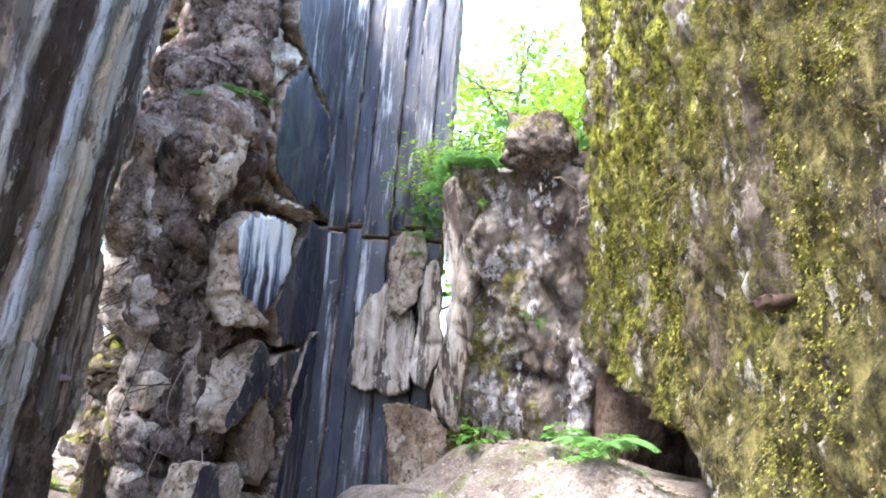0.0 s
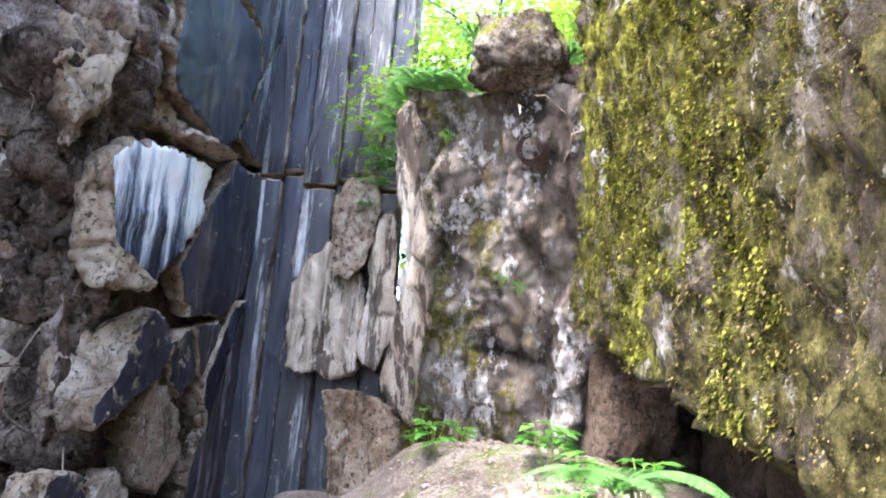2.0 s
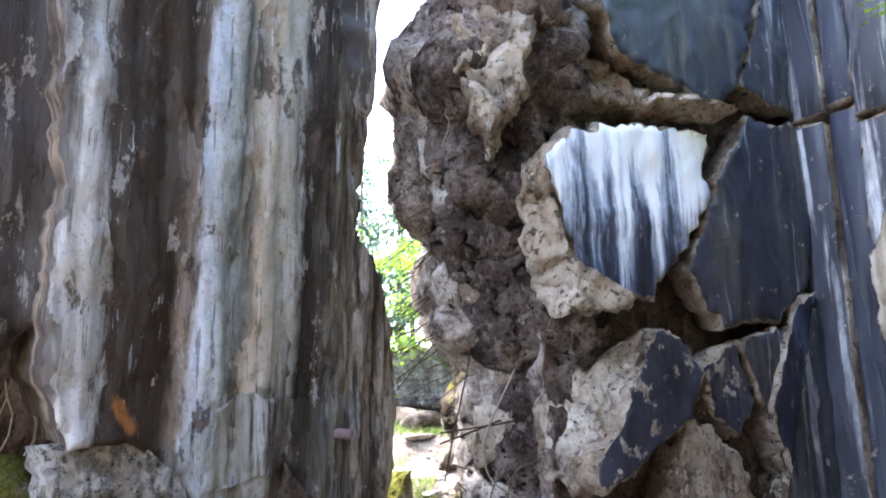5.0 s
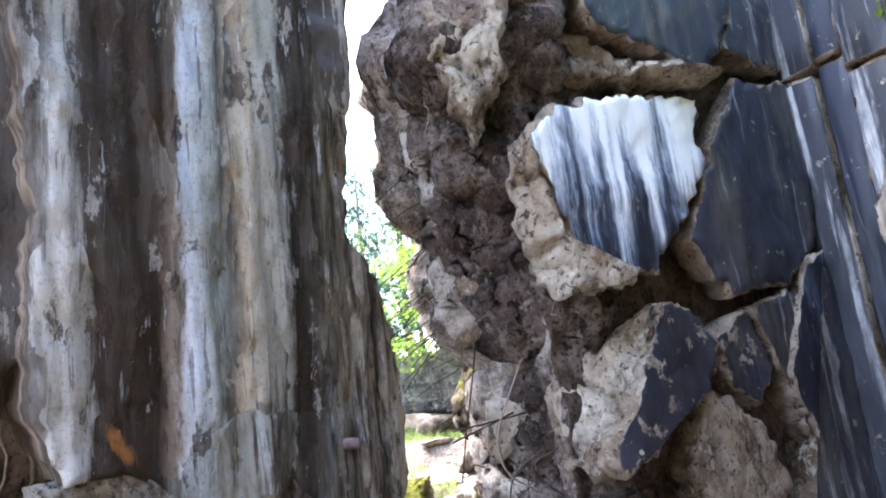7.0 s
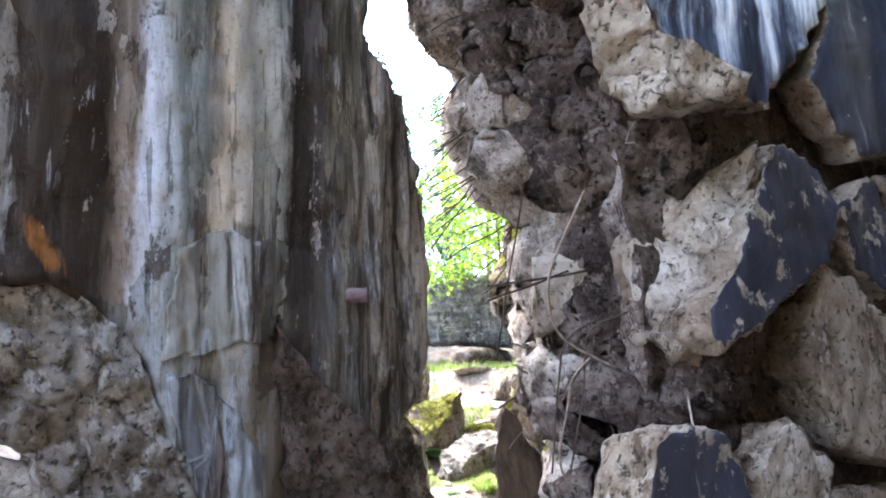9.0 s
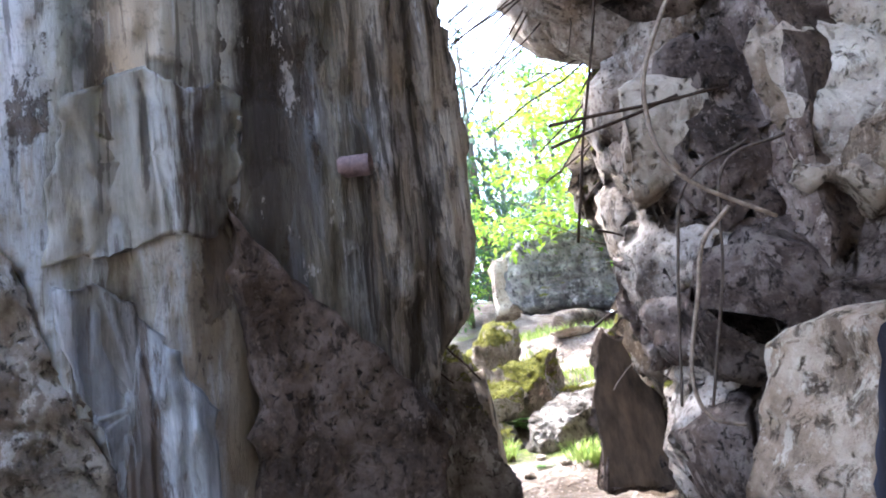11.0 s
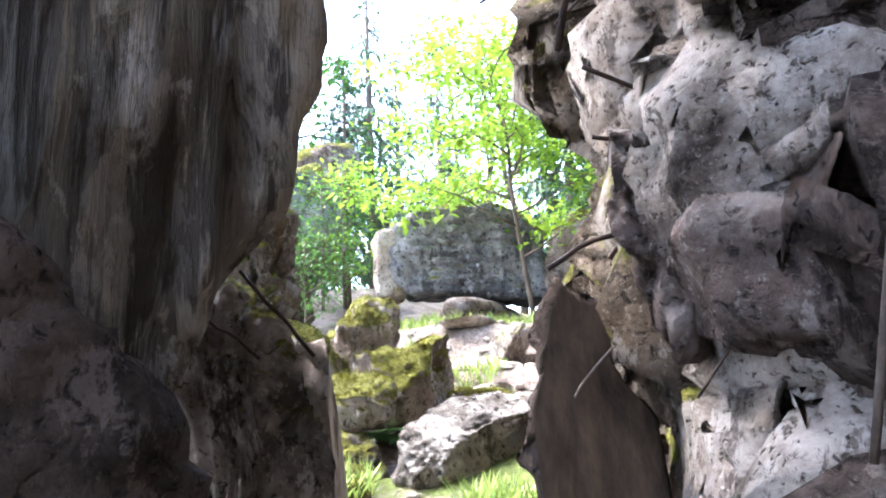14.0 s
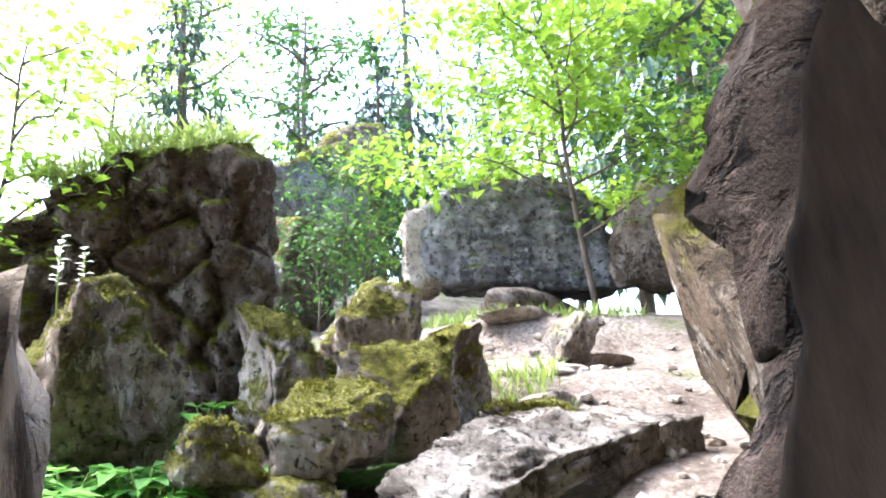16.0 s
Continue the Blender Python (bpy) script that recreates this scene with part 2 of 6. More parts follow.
    c = t.mix(t.ramp(line, (0.585, 0.0), (0.62, 0.6)), c, (0.05, 0.04, 0.034))
    rib = t.noise(15, 7, 0.68, (1, 1, 0.07), (2, 3, 8), 0.3)
    worn = t.ramp(y, (0.72, 0.0), (0.80, 1.0))
    c = t.mix(t.math("MULTIPLY", worn, t.ramp(rib, (0.40, 0.9), (0.47, 0.0))), c, (0.024, 0.018, 0.013))
    c = t.mix(t.math("MULTIPLY", worn, t.ramp(rib, (0.53, 0.0), (0.58, 0.7))), c, (0.30, 0.255, 0.205))
    # rust run above the broken foot
    dy = t.math("MULTIPLY", t.math("SUBTRACT", t.math("ADD", s.outputs["Y"], t.math("MULTIPLY", z, 0.5)), 6.885), 12.0)
    dz = t.math("MULTIPLY", t.math("SUBTRACT", z, 1.87), 5.5)
    r = t.math("ADD", t.math("ADD", t.math("MULTIPLY", dy, dy), t.math("MULTIPLY", dz, dz)), t.math("MULTIPLY", wob, 9.0))
    c = t.mix(t.ramp(r, (0.10, 0.8), (0.6, 0.0)), c, (0.30, 0.12, 0.03))
    c = t.mix(t.ramp(t.noise(30, 6, 0.75), (0.36, 0.4), (0.48, 0.0)), c, (0.06, 0.05, 0.045))
    h = t.math("ADD", t.math("MULTIPLY", t.noise(12, 8, 0.66, (1, 1, 0.3)), 0.8), t.math("ADD", t.math("MULTIPLY", depth, 0.9), t.math("ADD", t.math("MULTIPLY", t.ramp(crust, (0.575, 0.0), (0.592, 1.0)), 0.4), t.math("ADD", t.math("MULTIPLY", under, -0.5), t.math("MULTIPLY", t.math("MULTIPLY", worn, rib), 2.5)))))
    return t.done(c, h, 0.75, 0.035)


M_RUBBLE = broken_concrete("rubble concrete", (0.040, 0.030, 0.027), (0.15, 0.115, 0.102), (0.40, 0.345, 0.315), 0.0, 2.4)
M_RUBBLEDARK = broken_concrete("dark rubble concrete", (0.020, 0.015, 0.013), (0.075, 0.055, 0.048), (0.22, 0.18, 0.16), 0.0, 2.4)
M_BROKEN = broken_concrete("broken concrete", (0.10, 0.072, 0.050), (0.30, 0.24, 0.19), (0.52, 0.46, 0.39))
M_PALE = broken_concrete("pale broken concrete", (0.16, 0.13, 0.11), (0.42, 0.36, 0.31), (0.68, 0.63, 0.56), 0.0, 2.2)
M_MOSSY = broken_concrete("mossy concrete", (0.06, 0.045, 0.032), (0.21, 0.17, 0.14), (0.60, 0.56, 0.53), 0.42)
M_BOULDER = broken_concrete("boulder concrete", (0.07, 0.058, 0.047), (0.27, 0.23, 0.20), (0.55, 0.50, 0.46), 0.75, 2.6)
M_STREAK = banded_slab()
M_PILLAR = streaked("pillar concrete", ((0.30, (0.13, 0.105, 0.085)), (0.45, (0.29, 0.24, 0.195)), (0.60, (0.43, 0.38, 0.325))), (0.50, 0.46, 0.42), False)
M_TAR = dark_face("tarred face", (0.014, 0.016, 0.026), (0.50, 0.50, 0.52), 0.60, 0.70, 0.635)
M_TARCHIP = dark_face("chipped tarred face", (0.013, 0.015, 0.026), (0.45, 0.42, 0.38), 0.66, 0.74, 0.565)
M_TARBAND = dark_face("tarred face with lime bands", (0.019, 0.020, 0.028), (0.52, 0.52, 0.54), 0.54, 0.62, 0.62)
M_LIME = lime_face()
M_FLAKE = streaked("flaked lime concrete", ((0.34, (0.06, 0.055, 0.046)), (0.46, (0.135, 0.128, 0.108)), (0.60, (0.23, 0.22, 0.20))), (0.31, 0.31, 0.31))
M_FLAKEBLUE = streaked("bluish flaked concrete", ((0.34, (0.05, 0.053, 0.060)), (0.48, (0.135, 0.142, 0.155)), (0.60, (0.23, 0.245, 0.27))), (0.32, 0.33, 0.36), False)
M_FALLEN = broken_concrete("fallen slab concrete", (0.045, 0.038, 0.033), (0.165, 0.145, 0.13), (0.42, 0.39, 0.365), 0.0, 2.6)


def moss_wall():
    t = Tree("moss covered wall", 0.95, 0.15)
    stone = t.ramp(t.noise(3, 8, 0.7, (1, 1, 0.45)), (0.36, (0.03, 0.023, 0.017)), (0.5, (0.10, 0.078, 0.060)), (0.66, (0.27, 0.23, 0.20)))
    stone = t.mix(t.ramp(t.noise(2.2, 8, 0.7, (1, 1, 0.30), (4, 0, 2)), (0.55, 0.0), (0.60, 0.9)), stone, (0.52, 0.49, 0.48))
    green = t.ramp(t.noise(14, 7, 0.72, (1, 1, 0.5)), (0.39, (0.016, 0.017, 0.004)), (0.50, (0.12, 0.122, 0.014)), (0.63, (0.32, 0.325, 0.05)))
    brown = t.ramp(t.noise(15, 7, 0.72, (1, 1, 0.5)), (0.38, (0.016, 0.013, 0.005)), (0.50, (0.075, 0.066, 0.022)), (0.66, (0.20, 0.17, 0.065)))
    z = t.t.nodes.new("ShaderNodeSeparateXYZ")
    t.t.links.new(t.p, z.inputs[0])
    lush = t.math("ADD", t.noise(0.8, 7, 0.66, (1, 1, 0.5), (1, 2, 3)), t.math("ADD", t.math("MULTIPLY", t.math("SUBTRACT", z.outputs["Z"], 3.2), 0.05), t.math("MULTIPLY", t.math("SUBTRACT", z.outputs["Y"], 6.0), 0.02)))
    g = t.mix(t.ramp(lush, (0.46, 0.0), (0.60, 1.0)), brown, green)
    cover = t.math("ADD", t.math("MULTIPLY", t.noise(1.6, 8, 0.7, (1, 1, 0.35), (8, 8, 1)), 0.6), t.math("MULTIPLY", t.noise(7.5, 9, 0.75, (1, 1, 0.42), (3, 8, 1)), 0.4))
    c = t.mix(t.ramp(cover, (0.435, 0.0), (0.485, 1.0)), stone, g)
    speck = t.noise(10, 8, 0.75, (1, 1, 0.35), (6, 1, 9))
    c = t.mix(t.ramp(speck, (0.60, 0.0), (0.63, 0.75)), c, (0.38, 0.345, 0.31))
    c = t.mix(t.ramp(t.noise(5.5, 9, 0.75, (1, 1, 0.45), (2, 6, 3)), (0.585, 0.0), (0.63, 0.85)), c, (0.026, 0.02, 0.012))
    h = t.math("ADD", t.noise(9, 10, 0.75, (1, 1, 0.55)), t.math("ADD", t.math("MULTIPLY", t.noise(35, 5, 0.7), 0.4), t.math("MULTIPLY", t.ramp(cover, (0.42, 0.0), (0.50, 1.0)), 0.5)))
    return t.done(c, h, 1.0, 0.09)


def block_face():
    """Weathered block: grey-brown, with big flaking white lime patches, olive moss and brown earth stains."""
    t = Tree("weathered block concrete", 0.95, 0.12)
    c = t.ramp(t.noise(2.2, 8, 0.7, (1, 1, 0.5)), (0.36, (0.035, 0.027, 0.02)), (0.48, (0.13, 0.105, 0.088)), (0.62, (0.27, 0.235, 0.21)))
    s = t.t.nodes.new("ShaderNodeSeparateXYZ")
    t.t.links.new(t.p, s.inputs[0])
    side = t.math("MULTIPLY", t.math("SUBTRACT", 0.05, s.outputs["X"]), 0.10)
    lime = t.math("ADD", t.math("MULTIPLY", t.noise(1.5, 8, 0.7, (1, 1, 0.55), (2, 4, 7)), 0.6), t.math("MULTIPLY", t.noise(7, 9, 0.75, (1, 1, 0.6), (5, 4, 7)), 0.4))
    c = t.mix(t.ramp(lime, (0.525, 0.0), (0.55, 0.9)), c, t.ramp(t.noise(9, 7, 0.7), (0.35, (0.28, 0.25, 0.24)), (0.6, (0.62, 0.59, 0.60))))
    ochre = t.noise(2.4, 7, 0.68, (1, 1, 0.4), (7, 7, 2))
    c = t.mix(t.ramp(ochre, (0.60, 0.0), (0.66, 0.7)), c, (0.36, 0.27, 0.15))
    g = t.ramp(t.noise(22, 6, 0.72), (0.32, (0.028, 0.026, 0.006)), (0.5, (0.095, 0.085, 0.018)), (0.7, (0.19, 0.17, 0.035)))
    moss = t.math("ADD", t.math("MULTIPLY", t.noise(1.3, 8, 0.7, (1, 1, 0.6), (1, 3, 5)), 0.7), t.math("ADD", t.math("MULTIPLY", t.noise(9, 8, 0.75), 0.3), side))
    c = t.mix(t.ramp(moss, (0.53, 0.0), (0.57, 0.92)), c, g)
    c = t.mix(t.ramp(t.noise(3.0, 9, 0.75, (1, 1, 0.5), (8, 1, 1)), (0.57, 0.0), (0.61, 0.85)), c, (0.032, 0.024, 0.018))
    h = t.math("ADD", t.math("MULTIPLY", t.noise(7, 9, 0.72), 1.2), t.math("ADD", t.math("MULTIPLY", t.ramp(lime, (0.51, 0.0), (0.55, 1.0)), 0.4), t.math("MULTIPLY", t.noise(32, 6, 0.75), 0.4)))
    return t.done(c, h, 1.0, 0.06)


def earth():
    t = Tree("earth and leaf litter", 0.95, 0.15)
    soil = t.ramp(t.noise(2.2, 8, 0.7), (0.34, (0.08, 0.062, 0.052)), (0.5, (0.25, 0.21, 0.185)), (0.66, (0.36, 0.315, 0.29)))
    soil = t.mix(t.ramp(t.noise(38, 6, 0.75), (0.42, 0.7), (0.55, 0.0)), soil, (0.10, 0.07, 0.05))
    soil = t.mix(t.ramp(t.cells(34), (0.10, 0.6), (0.22, 0.0)), soil, (0.48, 0.40, 0.33))
    green = t.ramp(t.noise(26, 5), (0.3, (0.05, 0.075, 0.015)), (0.7, (0.15, 0.19, 0.04)))
    c = t.mix(t.ramp(t.noise(0.8, 7, 0.65, shift=(2, 7, 0)), (0.54, 0.0), (0.64, 0.9)), soil, green)
    return t.done(c, t.math("ADD", t.noise(18, 9, 0.7), t.math("MULTIPLY", t.cells(30), 0.5)), 0.9, 0.04)


def plain(name, a, b, scale=20, rough=0.8, stretch=(1, 1, 1), metal=0.0):
    t = Tree(name, rough)
    t.b.inputs["Metallic"].default_value = metal
    n = t.noise(scale, 6, 0.65, stretch)
    return t.done(t.ramp(n, (0.3, a), (0.7, b)), n, 0.5, 0.01)


M_MOSSWALL, M_EARTH = moss_wall(), earth()
M_TUFT = leafy("moss", (0.045, 0.046, 0.007), (0.23, 0.225, 0.032), 0.15, 0.9)
M_TUFTBROWN = leafy("brown moss", (0.05, 0.036, 0.012), (0.19, 0.145, 0.05), 0.1, 0.9)
M_LEAF = leafy("sapling leaves", (0.10, 0.22, 0.020), (0.27, 0.40, 0.045), 0.45)
M_LEAFDARK = leafy("shade leaves", (0.025, 0.075, 0.015), (0.08, 0.17, 0.035), 0.35)
M_FERN = leafy("fern", (0.09, 0.24, 0.06), (0.20, 0.38, 0.11), 0.35)
M_HERB = leafy("herb leaves", (0.08, 0.24, 0.035), (0.18, 0.38, 0.07), 0.35)
M_NEEDLE = leafy("spruce needles", (0.035, 0.075, 0.045), (0.09, 0.15, 0.085), 0.25)
M_GRASS = leafy("grass", (0.12, 0.22, 0.04), (0.30, 0.36, 0.10), 0.35)
M_DRY = leafy("dry leaves", (0.22, 0.13, 0.06), (0.50, 0.40, 0.28), 0.1)
M_BARK = plain("bark", (0.05, 0.038, 0.03), (0.19, 0.15, 0.12), 14, 0.9, (1, 1, 0.25))
M_ROOT = plain("pale root", (0.20, 0.15, 0.11), (0.50, 0.42, 0.36), 30, 0.75)
M_ROOTDARK = plain("dark root", (0.03, 0.022, 0.018), (0.10, 0.075, 0.06), 30, 0.8)
M_RUST = plain("rusty steel", (0.018, 0.013, 0.011), (0.075, 0.045, 0.032), 40, 0.75, (1, 1, 1), 0.3)
M_PIPE = plain("rusty pipe", (0.06, 0.04, 0.045), (0.20, 0.14, 0.14), 25, 0.7)
M_FLOWER = leafy("white petals", (0.7, 0.7, 0.66), (0.85, 0.85, 0.8), 0.3)
M_PILLARDARK = streaked("brown smooth concrete", ((0.40, (0.07, 0.05, 0.038)), (0.50, (0.16, 0.12, 0.09)), (0.60, (0.27, 0.21, 0.16))), (0.24, 0.19, 0.15))
M_BOULDERGREY = broken_concrete("grey boulder concrete", (0.06, 0.052, 0.046), (0.26, 0.23, 0.21), (0.56, 0.53, 0.50), 0.30, 2.6)
M_MOSSYDARK = broken_concrete("dark mossy concrete", (0.032, 0.024, 0.017), (0.115, 0.090, 0.070), (0.30, 0.265, 0.235), 0.50, 2.4)
M_FAR = broken_concrete("grey layered concrete", (0.05, 0.05, 0.055), (0.16, 0.16, 0.17), (0.38, 0.38, 0.38), 0.35, 2.2)
M_FOOT = broken_concrete("grey rough concrete", (0.09, 0.078, 0.07), (0.30, 0.27, 0.245), (0.52, 0.49, 0.46), 0.0, 2.0)
M_MID = block_face()
M_PINE = plain("pine bark", (0.13, 0.09, 0.075), (0.36, 0.27, 0.24), 16, 0.9, (1, 1, 0.35))
# Brown concrete; its dark tone also stands in for shade in cavity and gaps.
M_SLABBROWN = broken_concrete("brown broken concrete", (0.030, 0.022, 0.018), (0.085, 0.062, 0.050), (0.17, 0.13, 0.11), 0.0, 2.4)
M_PLATE = plain("brown plate face", (0.018, 0.012, 0.008), (0.115, 0.076, 0.048), 14.0, 0.8, (1, 1, 0.35))
M_PINK = broken_concrete("pale pitted concrete", (0.070, 0.053, 0.046), (0.27, 0.225, 0.195), (0.52, 0.465, 0.425), 0.0, 4.2)

M_ROOTMID = plain("grey brown root", (0.09, 0.068, 0.052), (0.28, 0.22, 0.175), 30, 0.8)

# ---- builders ----
def mesh(name, verts, faces, mats, index=None, smooth=True, parent=None, label="", category="", group="", kind=""):
    """One mesh object, its origin at its foot. Under a parent it is a part."""
    v = np.asarray(verts, float).reshape(-1, 3)
    o = np.array([v[:, 0].mean(), v[:, 1].mean(), v[:, 2].min()])
    me = bpy.data.meshes.new(name)
    me.from_pydata((v - o).tolist(), [], faces)
    for m in mats if isinstance(mats, (list, tuple)) else [mats]:
        me.materials.append(m)
    if index is not None:
        me.polygons.foreach_set("material_index", index)
    me.polygons.foreach_set("use_smooth", [smooth] * len(me.polygons))
    me.update()
    ob = new(name, me)
    ob.location = o
    if parent is not None:
        ob.parent = parent
        p = parent.location.copy()
        if parent.parent is not None:
            p += parent.parent.location
        ob.location = Vector(o) - p
    return tagged(ob, label, category, group, kind)


def holder(name, at, label, category, group="", kind=""):
    e = new(name)
    e.empty_display_size = 0.1
    e.location = at
    return tagged(e, label, category, group, kind)


def fbm(p, freq, octaves=5, h=0.9):
    return noise.fractal(Vector(p) * freq, h, 2.1, octaves)


def facets(q, scale, amp):
    """Angular broken stones: each cell has its own height and slope, with a crevice round it."""
    d, near = noise.voronoi(Vector(q) * scale)
    p = near[0]
    h = noise.cell(p * 17.3 + Vector((3, 1, 2)))
    t = Vector((noise.cell(p * 11.1), noise.cell(p * 13.7 + Vector((9, 0, 0))), noise.cell(p * 19.9))) 
    edge = min(1.0, (d[1] - d[0]) * 6)
    return amp * (0.45 * h + 0.9 * (Vector(q) * scale - p).dot(t)) - amp * 0.55 * (1 - edge)


def unit(v):
    v = np.asarray(v, float)
    return v / np.linalg.norm(v)


def chunk(name, pts, normal, thick, front, side, seg=0.07, rough=0.03, jag=0.035, rings=9, freq=2.5, lip=0.03, back=0.9, relief=None, seed=0.0, **kw):
    """A broken plate of concrete: an uneven outline, a front face with relief, ragged sides and a rough back."""
    n = unit(normal)
    u = unit(np.cross((0, 0, 1), n)) if abs(n[2]) < 0.95 else np.array([1.0, 0, 0])
    v = np.cross(n, u)
    p = np.asarray(pts, float)
    c = p.mean(0)
    flat = np.stack([(p - c) @ u, (p - c) @ v], 1)
    area = 0.5 * np.sum(flat[:, 0] * np.roll(flat[:, 1], -1) - np.roll(flat[:, 0], -1) * flat[:, 1])
    if area < 0:
        flat = flat[::-1]
    line = []
    for a, b in zip(flat, np.roll(flat, -1, 0)):
        k = max(1, int(np.linalg.norm(b - a) / seg))
        line += [a + (b - a) * i / k for i in range(k)]
    line = np.array(line)
    rad = np.linalg.norm(line, axis=1)
    off = np.array([fbm((x * 1.0, y * 1.0, seed), 6.0, 4) for x, y in line]) * jag
    line = line * (1 + off / np.maximum(rad, 0.05))[:, None]
    m = len(line)
    size = rad.mean()
    inset = 1 - lip / size
    deep = max(3, int(thick / 0.09))
    steps = [(back + (1 - back) * (i / deep) ** 0.5, -thick + (thick - lip) * i / deep) for i in range(deep)] + [(1.0, -lip), (inset, 0.0)]
    face_at = len(steps) - 1
    inner = [inset * (1 - (i + 1) / (rings + 1)) for i in range(rings)]
    steps += [(s, 0.0) for s in inner]
    verts, faces, idx = [], [], []
    for k, (s, w) in enumerate(steps):
        for x, y in line:
            q = c + u * x * s + v * y * s + n * w
            amp = rough if k >= face_at else max(rough, 0.03)
            d = fbm(q + seed, freq) * amp
            if k < face_at:
                d += facets(q + seed, 5.0, 0.05)
            if k >= face_at and relief is not None:
                d += relief(q)
            q = q + n * d
            if k < face_at:
                q = q + (u * fbm(q + 9 + seed, 5.0, 4) + v * fbm(q - 7 + seed, 5.0, 4)) * 0.045
            verts.append(q)
    for k in range(len(steps) - 1):
        for i in range(m):
            j = (i + 1) % m
            faces.append((k * m + i, k * m + j, (k + 1) * m + j, (k + 1) * m + i))
            idx.append(0 if k >= face_at else 1)
    last = len(verts)
    verts.append(c + n * ((relief(c) if relief else 0) + fbm(c + seed, freq) * rough))
    verts.append(c - n * thick)
    top = (len(steps) - 1) * m
    for i in range(m):
        j = (i + 1) % m
        faces.append((top + i, top + j, last)), idx.append(0)
        faces.append((j, i, last + 1)), idx.append(1)
    return mesh(name, verts, faces, [front, side], idx, **kw)


def grid_plate(name, pts, normal, thick, front, side, res=0.04, jag=0.03, lip=0.04, relief=None, rough=0.03, freq=1.5, **kw):
    """A large broken slab: an even net of quads inside an uneven outline, with its relief, and sides that run back."""
    n = unit(normal)
    u = unit(np.cross((0, 0, 1), n))
    v = np.cross(n, u)
    p = np.asarray(pts, float)
    c = p.mean(0)
    poly = np.stack([(p - c) @ u, (p - c) @ v], 1)
    if 0.5 * np.sum(poly[:, 0] * np.roll(poly[:, 1], -1) - np.roll(poly[:, 0], -1) * poly[:, 1]) < 0:
        poly = poly[::-1]
    a, b = poly, np.roll(poly, -1, 0)
    lo, hi = poly.min(0), poly.max(0)
    nx, ny = int((hi[0] - lo[0]) / res) + 1, int((hi[1] - lo[1]) / res) + 1
    gx, gy = np.meshgrid(lo[0] + (np.arange(nx) + 0.5) * res, lo[1] + (np.arange(ny) + 0.5) * res, indexing="ij")
    inside = np.zeros((nx, ny), bool)
    for (x0, y0), (x1, y1) in zip(a, b):
        cross = ((y0 > gy) != (y1 > gy)) & (gx < (x1 - x0) * (gy - y0) / (y1 - y0 + 1e-12) + x0)
        inside ^= cross
    ids, verts, faces, idx, flat = {}, [], [], [], []

    def node(i, j):
        if (i, j) not in ids:
            ids[(i, j)] = len(flat)
            flat.append(lo + np.array((i, j)) * res)
        return ids[(i, j)]

    edges = {}
    for i in range(nx):
        for j in range(ny):
            if inside[i, j]:
                q = (node(i, j), node(i + 1, j), node(i + 1, j + 1), node(i, j + 1))
                faces.append(q), idx.append(0)
                for k in range(4):
                    e = (q[k], q[(k + 1) % 4])
                    if (e[1], e[0]) in edges:
                        del edges[(e[1], e[0])]
                    else:
                        edges[e] = True
    rim = {k for e in edges for k in e}
    ab = b - a
    for k in rim:
        q = flat[k]
        t = np.clip(np.sum((q - a) * ab, 1) / np.sum(ab * ab, 1), 0, 1)
        near = a + ab * t[:, None]
        best = near[np.argmin(np.linalg.norm(near - q, axis=1))]
        d = best - q
        if np.linalg.norm(d) < res * 1.6:
            q = best
        flat[k] = q + unit(q + 1e-9) * fbm((q[0], q[1], 3.0), 4.0, 4) * jag
    for k, q in enumerate(flat):
        w = c + u * q[0] + v * q[1]
        d = fbm(w, freq) * rough + (relief(w) if relief else 0.0) - (lip if k in rim else 0.0)
        verts.append(w + n * d)
    deep = {}
    for k in rim:
        for s in (0.5, 1.0):
            w = verts[k] - n * thick * s + (u * fbm(verts[k] + s, 4, 3) + v * fbm(verts[k] - s, 4, 3)) * 0.05
            deep[(k, s)] = len(verts)
            verts.append(w)
    for x, y in edges:
        faces.append((y, x, deep[(x, 0.5)], deep[(y, 0.5)])), idx.append(1)
        faces.append((deep[(y, 0.5)], deep[(x, 0.5)], deep[(x, 1.0)], deep[(y, 1.0)])), idx.append(1)
    return mesh(name, verts, faces, [front, side], idx, **kw)


ICO = {}


def ico(level):
    if level not in ICO:
        bm = bmesh.new()
        bmesh.ops.create_icosphere(bm, subdivisions=level, radius=1)
        bm.verts.ensure_lookup_table()
        ICO[level] = (np.array([v.co[:] for v in bm.verts]), [tuple(v.index for v in f.verts) for f in bm.faces])
        bm.free()
    return ICO[level]


